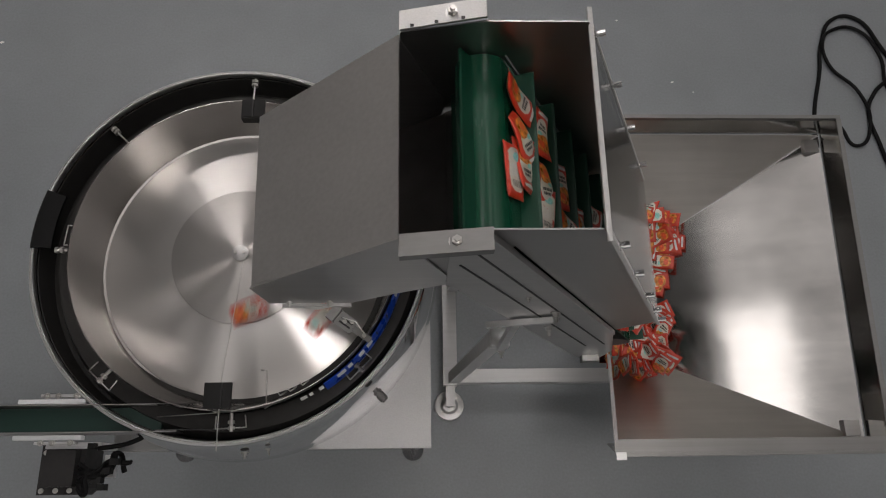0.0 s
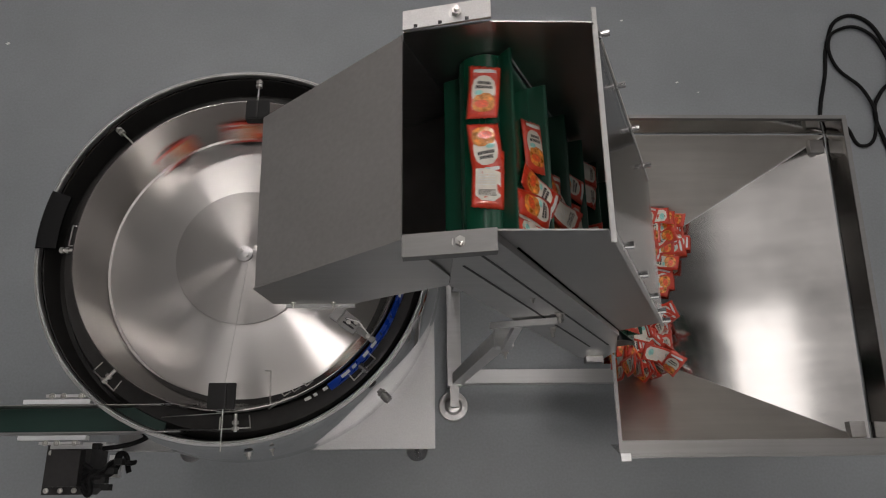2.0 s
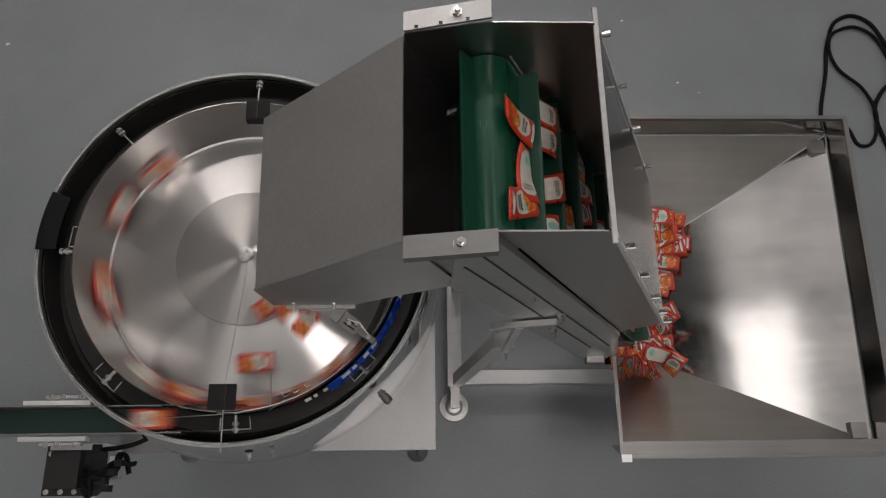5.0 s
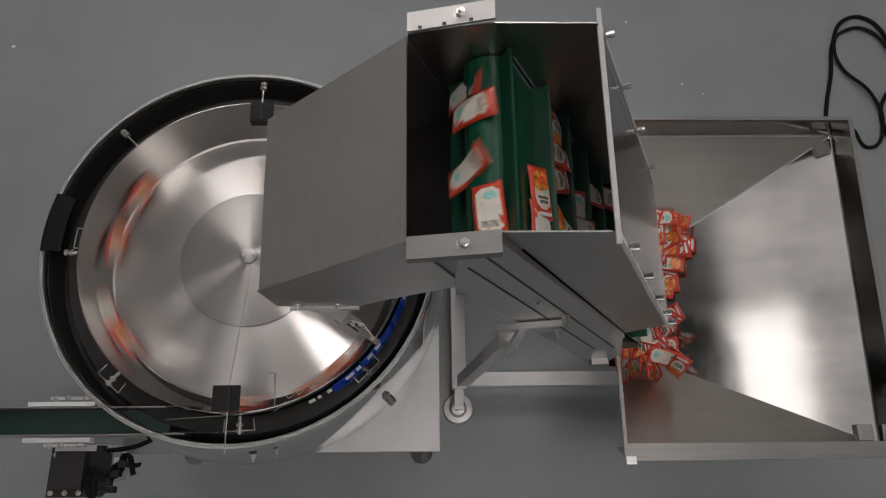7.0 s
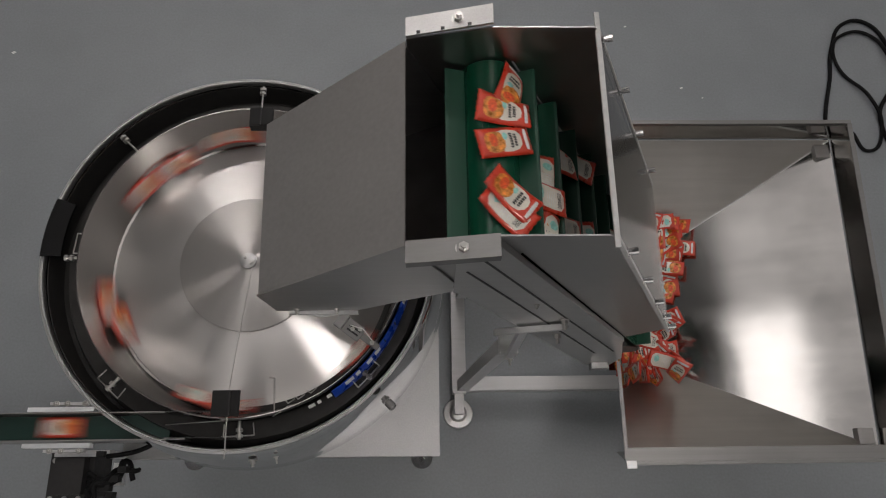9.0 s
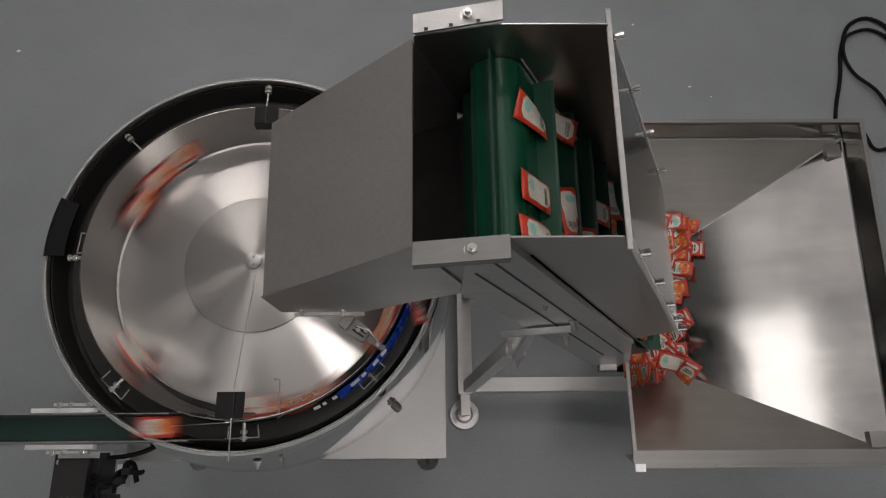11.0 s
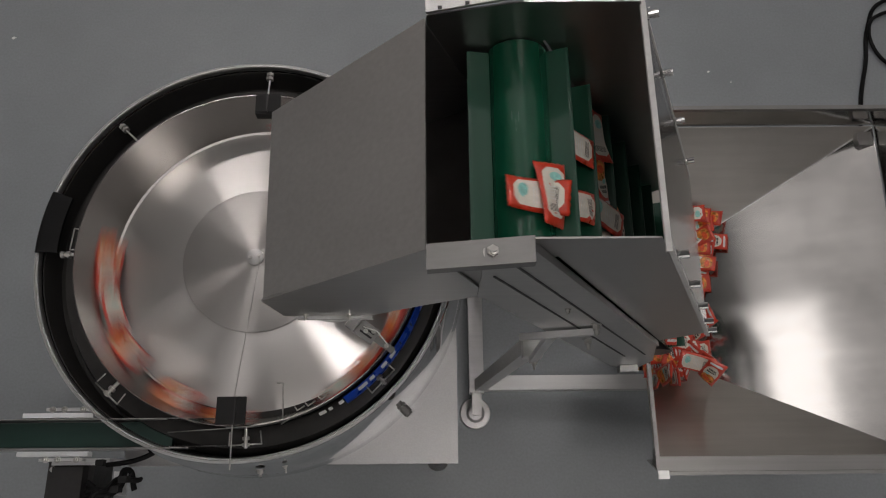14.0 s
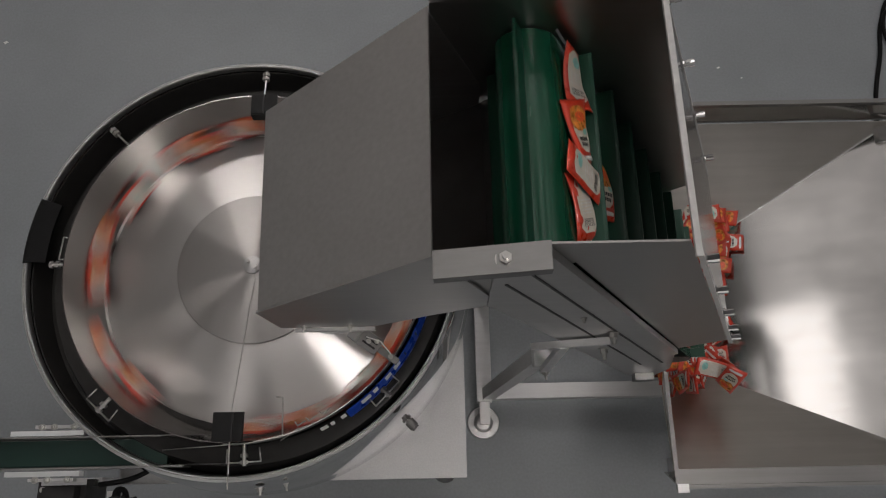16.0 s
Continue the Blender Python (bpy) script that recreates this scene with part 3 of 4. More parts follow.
def hopper():
    t = thing("hopper", "open stainless steel feed hopper with sloping sides", "hopper")
    w = 0.0025
    rb, ys = HZ - 0.094, HY0 + 0.029
    bx0, bx1, by0, by1, bz = 1.02, 1.125, -0.205, 0.135, 0.425
    bn, bs = bx1 + 0.0063, bx1 - 0.0063
    # upright rim bands
    for c in ([(HX0, HY1, rb), (HX1, HY1, rb), (HX1, HY1, HZ), (HX0, HY1, HZ)],
              [(HX1S, ys, rb), (HX0, ys, rb), (HX0, HY0, HZ - 0.004), (HX1S, HY0, HZ - 0.004)],
              [(HX1, HY1, rb), (HX1S, HY0, rb), (HX1S, HY0, HZ), (HX1, HY1, HZ)]):
        part("rim_band", slab(bmesh.new(), c, 0.003), M_HOPPER, t)
    # folded lips on top of the rim
    part("lip", box(HX0, HX1 + 0.012, HY1 - 0.001, HY1 + 0.010, HZ - 0.012, HZ + 0.002), M_DULL, t, bevel=0.001)
    part("lip", prism(bmesh.new(), [(HX0, HY0), (HX1S + 0.010, HY0), (HX1S - 0.001, ys + 0.003), (HX0, ys + 0.003)], "z", HZ - 0.003, HZ), M_DULL, t, bevel=0.001)
    part("lip_fold", box(HX0, HX1S + 0.012, HY0 - 0.008, HY0 - 0.0005, HZ - 0.016, HZ + 0.002), M_DULL, t, bevel=0.003)
    part("lip", prism(bmesh.new(), [(HX1 - 0.001, HY1 - 0.002), (HX1S - 0.001, HY0 + 0.003), (HX1S + 0.012, HY0 + 0.003), (HX1 + 0.012, HY1 - 0.002)], "z", HZ + 0.0005, HZ + 0.003), M_DULL, t)
    part("lip_fold", prism(bmesh.new(), [(HX1 + 0.010, HY1 - 0.002), (HX1S + 0.010, HY0 + 0.003), (HX1S + 0.013, HY0 + 0.003), (HX1 + 0.013, HY1 - 0.002)], "z", HZ - 0.03, HZ), M_DULL, t)
    e = 0.003
    part("slope_north", slab(bmesh.new(), [(HX0, HY1 - e, rb), (bx0 - 0.02, by1, bz), (bn, by1, bz), (HX1 - e, HY1 - e, rb)], -w), M_SATIN, t)
    part("slope_east", slab(bmesh.new(), [(HX1 - e, HY1 - e, rb), (bn, by1, bz), (bs, by0, bz), (HX1S - e, ys, rb)], -w), M_HOPPER, t)
    part("slope_south", slab(bmesh.new(), [(HX1S - e, ys, rb), (bs, by0, bz), (bx0 - 0.02, by0, bz), (HX0 + 0.02, ys, rb)], -w), M_SATIN, t)
    # bright ground seams where the slopes meet
    part("weld_seam", rod(bmesh.new(), (HX1 - 0.006, HY1 - 0.007, rb + 0.001), (bn, by1, bz + 0.001), 0.0025, 8), M_ALU, t, smooth=True)
    part("weld_seam", rod(bmesh.new(), (HX1S - 0.006, ys + 0.002, rb + 0.001), (bs, by0, bz + 0.001), 0.0016, 8), M_ALU, t, smooth=True)
    part("trough", box(0.99, bx1, by0, by1, bz - 0.06, bz - 0.055), M_HOPPER, t)
    part("trough_front", box(bx1 - 0.002, bx1 + 0.001, by0, by1, bz - 0.055, bz - 0.003), M_HOPPER, t)
    # west plates beside the conveyor
    part("end_plate", slab(bmesh.new(), [(1.0, -0.237, 0.44), (HX0 + 0.035, HY0 + 0.02, 0.62), (HX0, HY0, HZ), (HX0 - 0.006, -0.237, HZ)], 0.003), M_SATIN, t)
    part("end_plate", slab(bmesh.new(), [(HX0, HY1, 0.60), (HX0, 0.066, 0.42), (HX0, 0.066, HZ), (HX0, HY1, HZ)], 0.003), M_BASE, t)
    part("lip", box(HX0 - 0.006, HX0 + 0.003, HY0, -0.247, HZ, HZ + 0.003), M_DULL, t, bevel=0.001)
    part("corner_weld", box(HX0 - 0.004, HX0 + 0.020, HY0 - 0.016, HY0 + 0.002, HZ + 0.002, HZ + 0.006), M_ALU, t, "bright ground corner", bevel=0.002)
    # legs
    for x, y in ((HX0 + 0.22, HY0 + 0.06), (HX1S - 0.03, HY0 + 0.06), (HX0 + 0.22, HY1 - 0.04), (HX1 - 0.03, HY1 - 0.04)):
        part("leg", box(x - 0.02, x + 0.02, y - 0.02, y + 0.02, 0, 0.56 if x < 1.4 else 0.66), M_STEEL, t)
    return t


hopper()

# ---- the inclined conveyor ----
INC = radians(63.0)
U = Vector((-math.cos(INC), 0, math.sin(INC)))     # up along the belt
N = Vector((math.sin(INC), 0, math.cos(INC)))      # out of the belt
P0 = Vector((0.647, 0, 1.442))                     # a point of the carrying side
S_TOP, S_BOT, R = 0.149, -0.65406, 0.042
YB0, YB1 = -0.234, 0.066
PITCH, PERIOD = 0.11, 1.2385
SPEED = PITCH / PERIOD
STRAIGHT = S_TOP - S_BOT
LOOP = 2 * STRAIGHT + 2 * math.pi * R


def on_belt(s):
    """Place and turn (degrees round y) at the length s along the belt loop; s is 0 at P0."""
    s = (s - S_BOT) % LOOP
    if s < STRAIGHT:
        return P0 + U * (S_BOT + s), 0.0
    s -= STRAIGHT
    if s < math.pi * R:
        a = s / R
        c = P0 + U * S_TOP - N * R
        return c + (N * math.cos(a) + U * math.sin(a)) * R, math.degrees(a)
    s -= math.pi * R
    if s < STRAIGHT:
        return P0 + U * (S_TOP - s) - N * 2 * R, 180.0
    s -= STRAIGHT
    a = s / R
    c = P0 + U * S_BOT - N * R
    return c - (N * math.cos(a) + U * math.sin(a)) * R, 180.0 + math.degrees(a)


def belt_pose(s, y):
    """Axes: x along the belt's run, z out of it."""
    p, a = on_belt(s)
    a = radians(a)
    n = N * math.cos(a) + U * math.sin(a)
    u = U * math.cos(a) - N * math.sin(a)
    v = n.cross(u)
    m = Matrix((u, v, n)).transposed().to_4x4()
    m.translation = (p.x, y, p.z)
    return m


def plane_xz(s, d):
    """The point at s along the incline and d out of it, as x, z."""
    p = P0 + U * s + N * d
    return (p.x, p.z)


def conveyor():
    t = thing("incline_conveyor", "steep stainless steel cleated belt conveyor with a chute hood", "conveyor")
    # belt loop
    bm = bmesh.new()
    k = 140
    loops = []
    for i in range(k):
        m = belt_pose(S_BOT + LOOP * i / k, 0)
        n = m.col[2].to_3d()
        p = m.translation
        loops.append([bm.verts.new((p.x + n.x * d, y, p.z + n.z * d)) for d, y in ((-0.003, YB0), (0, YB0), (0, YB1), (-0.003, YB1))])
    for i in range(k):
        a, b = loops[i], loops[(i + 1) % k]
        for j in range(4):
            bm.faces.new((a[j], b[j], b[(j + 1) % 4], a[(j + 1) % 4]))
    belt = part("belt", bm, M_BELT, t, "dark green cleated belt", smooth=True)
    # head drum inside
    c = P0 + U * S_TOP - N * R
    part("head_drum", rod(bmesh.new(), (c.x, YB0, c.z), (c.x, YB1, c.z), R - 0.004, 40), M_STEEL, t, smooth=True)
    c = P0 + U * S_BOT - N * R
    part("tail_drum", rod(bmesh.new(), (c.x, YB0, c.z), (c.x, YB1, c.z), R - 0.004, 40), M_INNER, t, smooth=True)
    # side channels
    for y0, y1, sgn in ((-0.246, -0.243, -1), (0.071, 0.074, 1)):
        o = [(0.541, 1.654), plane_xz(-0.46, 0.004), (0.915, 0.80), (0.905, 0.66), plane_xz(-0.72, -0.155), plane_xz(0.02, -0.155), (0.487, 1.40), (0.487, 1.636)]
        part("side_channel", prism(bmesh.new(), o, "y", y0, y1), M_STEEL, t, bevel=0.0008)
        o = [(0.540, 1.657), plane_xz(-0.46, 0.006), plane_xz(-0.465, -0.008), (0.528, 1.646)]
        part("channel_fold", prism(bmesh.new(), o, "y", y0 - 0.009 if sgn < 0 else y1, y0 if sgn < 0 else y1 + 0.009), M_STEEL, t, bevel=0.003)
        for d in (-0.050, -0.094):
            top = 0.175 if d > -0.07 else 0.130
            o = [plane_xz(top, d + 0.0018), plane_xz(-0.60, d + 0.0018), plane_xz(-0.60, d - 0.0018), plane_xz(top, d - 0.0018)]
            part("slot", prism(bmesh.new(), o, "y", y0 - 0.0012 if sgn < 0 else y1, y0 if sgn < 0 else y1 + 0.0012), M_BLACK, t, "long dark slot")
        # raised side wall above the belt
        tz = 1.660 if sgn < 0 else 1.676
        o = [(0.416, tz - 0.028), (0.540, tz), (0.688, tz), (0.930, 1.100), plane_xz(-0.47, 0.0065), plane_xz(0.165, 0.0065), (0.478, 1.41), (0.416, 1.36)]
        w0, w1 = (-0.2425, -0.2400) if sgn < 0 else (0.0680, 0.0705)
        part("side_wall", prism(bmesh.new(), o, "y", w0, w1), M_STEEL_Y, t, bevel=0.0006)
        # folded flange with lip at the head
        ya, yb = (-0.2402, -0.272) if sgn < 0 else (0.0682, 0.100)
        za, zb = (1.634, 1.663) if sgn < 0 else (1.651, 1.684)
        fl = part("head_flange", slab(bmesh.new(), [(0.416, ya, za), (0.416, yb, za), (0.541, yb, zb), (0.541, ya, zb)][::sgn], 0.004), M_BEAD if sgn > 0 else M_DULL, t)
        part("flange_lip", slab(bmesh.new(), [(0.416, yb, za), (0.541, yb, zb), (0.541, yb, zb - 0.015), (0.416, yb, za - 0.015)][::sgn], 0.003), M_DULL, fl)
        yc, tilt = (ya + yb) / 2, (zb - za) / 0.125
        bolt(fl, (0.492, yc, za + 0.076 * tilt), (0, 0, 1), 0.013, 0.016)
        for x in (0.437, 0.472, 0.51):
            z = za + (x - 0.416) * tilt
            sgn > 0 and part("slot", box(x - 0.006, x + 0.006, ya + (0.001 if sgn > 0 else -0.006), ya + (0.006 if sgn > 0 else -0.001), z + 0.0005, z + 0.004), M_BLACK, fl)
    # clear back sheet, bolted to the side walls
    d = Vector((0.930 - 0.688, 0, 1.100 - 1.660))
    o = [(0.690, 1.662), (0.932, 1.102), (0.936, 1.103), (0.694, 1.664)]
    back = part("back_sheet", prism(bmesh.new(), o, "y", -0.2425, 0.0705), M_CLEAR, t, "clear polycarbonate back sheet")
    part("sheet_edge", prism(bmesh.new(), [(0.688, 1.666), (0.695, 1.666), (0.695, 1.671), (0.688, 1.671)], "y", -0.262, 0.098), M_EDGE, back, bevel=0.001)
    for y in (-0.2495, 0.0715):
        part("sheet_edge", prism(bmesh.new(), [(0.6905, 1.661), (0.932, 1.100), (0.938, 1.102), (0.6965, 1.663)], "y", y, y + 0.007), M_EDGE, back, bevel=0.0006)
    out = Vector((0.928, 0, 0.371))
    for f in (0.03, 0.287, 0.557, 0.845):
        p = Vector((0.697, 0, 1.661)) + d * f
        screw(back, (p.x, 0.070, p.z), out)
    for f in (0.107, 0.36, 0.60, 0.80, 0.94):
        p = Vector((0.697, 0, 1.661)) + d * f
        screw(back, (p.x, -0.245, p.z), out)
    # chute hood
    hood = part("hood_top", slab(bmesh.new(), [(0.414, 0.0645, 1.648), (0.165, 0.0605, 1.406), (0.168, -0.2435, 1.395), (0.414, -0.2435, 1.634)], 0.002), M_STEEL, t, "plain sheet steel hood")
    for y0, y1 in ((-0.2465, -0.2440), (0.0648, 0.0674)):
        o = [(0.414, 1.636), (0.164, 1.390), (0.178, 1.288), (0.322, 1.290), (0.404, 1.352), (0.486, 1.408), (0.486, 1.46)]
        part("hood_side", prism(bmesh.new(), o, "y", y0, y1), M_STEEL, t, bevel=0.0006)
    part("hood_front", slab(bmesh.new(), [(0.1655, 0.0605, 1.404), (0.176, 0.0605, 1.29), (0.178, -0.2435, 1.29), (0.1675, -0.2435, 1.394)], 0.002), M_STEEL, t)
    # chute floor and lip, with the shade under the hood in their colour
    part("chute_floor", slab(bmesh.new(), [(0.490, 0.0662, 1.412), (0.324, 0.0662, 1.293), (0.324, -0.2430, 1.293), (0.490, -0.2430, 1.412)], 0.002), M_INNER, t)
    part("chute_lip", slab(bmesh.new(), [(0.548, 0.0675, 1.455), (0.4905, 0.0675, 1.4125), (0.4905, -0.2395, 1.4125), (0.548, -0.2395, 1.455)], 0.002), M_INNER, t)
    part("hood_rim", box(0.20, 0.322, -0.252, -0.2470, 1.279, 1.288), M_EDGE, hood, "pale edge strip", bevel=0.001)
    tube("curved_strip", [(0.205, -0.238, 1.284), (0.255, -0.252, 1.276), (0.315, -0.240, 1.284)], 0.003, M_EDGE, hood)
    for x in (0.215, 0.285):
        bolt(hood, (x, -0.2465, 1.298), (0, -1, 0), 0.006, 0.01)
    # stand
    part("cross_beam", bar(bmesh.new(), (0.549, 0.30, 0.115), (0.549, -0.235, 0.115), 0.045, 0.045), M_FRAME, t, bevel=0.003)
    part("long_beam", bar(bmesh.new(), (0.575, -0.205, 0.115), (1.30, -0.205, 0.115), 0.045, 0.045), M_FRAME, t, bevel=0.003)
    part("long_beam", bar(bmesh.new(), (0.575, 0.25, 0.115), (1.30, 0.25, 0.115), 0.045, 0.045), M_FRAME, t, bevel=0.003)
    part("post", bar(bmesh.new(), (0.560, -0.212, 0.14), (0.640, -0.215, 0.86), 0.035, 0.035, (0, 1, 0)), M_FRAME, t, bevel=0.003)
    part("post", bar(bmesh.new(), (0.560, 0.10, 0.14), (0.640, 0.10, 0.86), 0.035, 0.035, (0, 1, 0)), M_FRAME, t, bevel=0.003)
    br = part("support_bracket", box(0.611, 0.653, -0.250, -0.204, 0.855, 0.895), M_ALU, t, "bright square bracket", bevel=0.003)
    part("arm", bar(bmesh.new(), (0.577, -0.2555, 1.138), (0.704, -0.2555, 1.180), 0.012, 0.010), M_ALU, br, bevel=0.002)
    part("arm_plate", bar(bmesh.new(), (0.640, -0.2515, 1.150), (0.716, -0.2515, 1.176), 0.005, 0.022), M_BEAD, br, bevel=0.001)
    part("link", box(0.624, 0.640, -0.262, -0.2495, 0.880, 1.148), M_ALU, br, bevel=0.002)
    bolt(br, (0.699, -0.262, 1.150), (0, -1, 0), 0.012, 0.02)
    bolt(br, (0.704, -0.2465, 1.205), (0, -1, 0), 0.012, 0.02)
    bolt(br, (0.634, -0.262, 0.886), (0, -1, 0), 0.009, 0.015)
    bolt(t, (0.636, -0.2465, 1.318), (0, -1, 0), 0.006, 0.008)
    part("lower_bracket", box(0.853, 0.895, -0.262, -0.2465, 0.715, 0.745), M_DULL, t, bevel=0.003)
    for x, y in ((0.549, -0.287), (0.549, 0.33), (1.28, -0.24), (1.28, 0.29)):
        f = bmesh.new()
        lathe(f, [(0.0, 0.026), (0.022, 0.024), (0.030, 0.016), (0.048, 0.014), (0.050, 0.010), (0.050, 0), (0.0, 0)], 32)
        bmesh.ops.translate(f, vec=(x, y, 0), verts=f.verts)
        rod(f, (x, y, 0.024), (x, y, 0.12), 0.009, 12)
        ft = part("levelling_foot", f, M_BEAD, t, "round chromed levelling foot", smooth=True)
        part("foot_arm", bar(bmesh.new(), (x, y + (0.06 if y < 0 else -0.06), 0.118), (x, y - (0.015 if y < 0 else -0.015), 0.118), 0.03, 0.02), M_BEAD, t, bevel=0.002)
        for a in range(0, 360, 90):
            bolt(ft, (x + 0.034 * math.cos(radians(a + 45)), y + 0.034 * math.sin(radians(a + 45)), 0.015), (0, 0, 1), 0.006, 0.008)
    # cleats
    cm = bmesh.new()
    H = 0.031
    prism(cm, [(-0.004, 0), (0.004, 0), (0.0022, H - 0.004), (0.001, H), (-0.0015, H), (-0.0022, H - 0.004)], "y", -YB1 + 0.004, -YB0 - 0.004)
    first = part("cleat", cm, M_CLEAT, belt)
    cleats = [first]
    for i in range(1, 17):
        o = first.copy()
        scene.collection.objects.link(o)
        cleats.append(o)
    return t, cleats


lift, CLEATS = conveyor()

# ---- cable on the floor ----
tube_ob = tube("power_cable", [(2.00, 0.70, 0.008), (2.03, 0.868, 0.008), (2.075, 1.02, 0.009), (2.11, 1.17, 0.008), (2.18, 1.285, 0.008), (2.27, 1.29, 0.009), (2.35, 1.16, 0.010), (2.38, 1.04, 0.010), (2.28, 0.93, 0.016), (2.245, 0.86, 0.012),
                               (2.26, 0.72, 0.009), (2.31, 0.56, 0.008), (2.60, 0.40, 0.008)], 0.008, M_CABLE)
tagged(tube_ob, "loose loop of black power cable lying on the floor", "cable")
tube_ob = tube("power_cable", [(2.12, 0.78, 0.008), (2.17, 0.70, 0.008), (2.24, 0.80, 0.014), (2.21, 0.93, 0.026), (2.12, 1.06, 0.014), (2.105, 1.16, 0.026), (2.16, 1.225, 0.014), (2.26, 1.235, 0.012), (2.33, 1.10, 0.026), (2.33, 0.95, 0.028), (2.42, 0.80, 0.012), (2.6, 0.66, 0.008)], 0.007, M_CABLE)
tagged(tube_ob, "black power cable crossing itself on the floor", "cable")

# ---- flecks on the floor ----
for fx, fy, fs in ((1.47, 0.985, 0.007), (1.27, 1.275, 0.006), (-1.20, 1.15, 0.010), (1.55, 0.94, 0.004), (0.95, -0.62, 0.005)):
    fleck = finish(prism(bmesh.new(), [(fx - fs, fy), (fx - fs * 0.2, fy - fs * 0.6), (fx + fs, fy + fs * 0.2), (fx + fs * 0.1, fy + fs * 0.7)], "z", 0.0, 0.0015), "paper_fleck", M_WHITE)
    tagged(fleck, "tiny pale scrap of paper lying on the grey floor", "litter", "flecks on the floor")

# ---- sachets ----
SL, SW = 0.086, 0.046


def bulge(x, y, var=0):
    """Half thickness of a filled pouch at x, y."""
    fx, fy = min(1, (1 - abs(x) / (SL / 2)) / 0.16), min(1, (1 - abs(y) / (SW / 2)) / 0.10)
    fx, fy = max(0, fx - 0.25) / 0.75, max(0, fy - 0.2) / 0.8
    w = 1 + 0.25 * math.sin(x * 160 + var * 2) * math.cos(y * 130 + var)
    return 0.0004 + 0.0042 * math.sqrt(max(0, fx * fy)) * (1 - (2 * y / SW) ** 2 * 0.5) * w


def bend(x, y, z, var):
    """A lasting curl of the pouch."""
    c = (0.0, 3.0, -3.5, 1.5)[var]
    tw = (0.0, 1.5, 2.5, -3.0)[var]
    return (x, y, z + c * x * x + tw * x * y * 2)


def patch(bm, cx, cy, rx, ry, side, var, lift, power=2.0, n=14, rings=3):
    """A printed field that lies on the pouch."""
    rows = []
    for j in range(rings + 1):
        row = []
        for i in range(n):
            a = 2 * math.pi * i / n
            ca, sa = math.cos(a), math.sin(a)
            k = (abs(ca) ** power + abs(sa) ** power) ** (-1 / power)
            x, y = cx + rx * ca * k * j / rings, cy + ry * sa * k * j / rings
            row.append(bm.verts.new(bend(x, y, side * (bulge(x, y, var) + lift), var)))
        rows.append(row)
    bmesh.ops.remove_doubles(bm, verts=rows[0], dist=1e-6)
    bm.verts.ensure_lookup_table()
    c = [v for v in rows[0] if v.is_valid][0]
    for i in range(n):
        bm.faces.new((c, rows[1][i], rows[1][(i + 1) % n]))
        for j in range(1, rings):
            bm.faces.new((rows[j][i], rows[j + 1][i], rows[j + 1][(i + 1) % n], rows[j][(i + 1) % n]))
    return bm


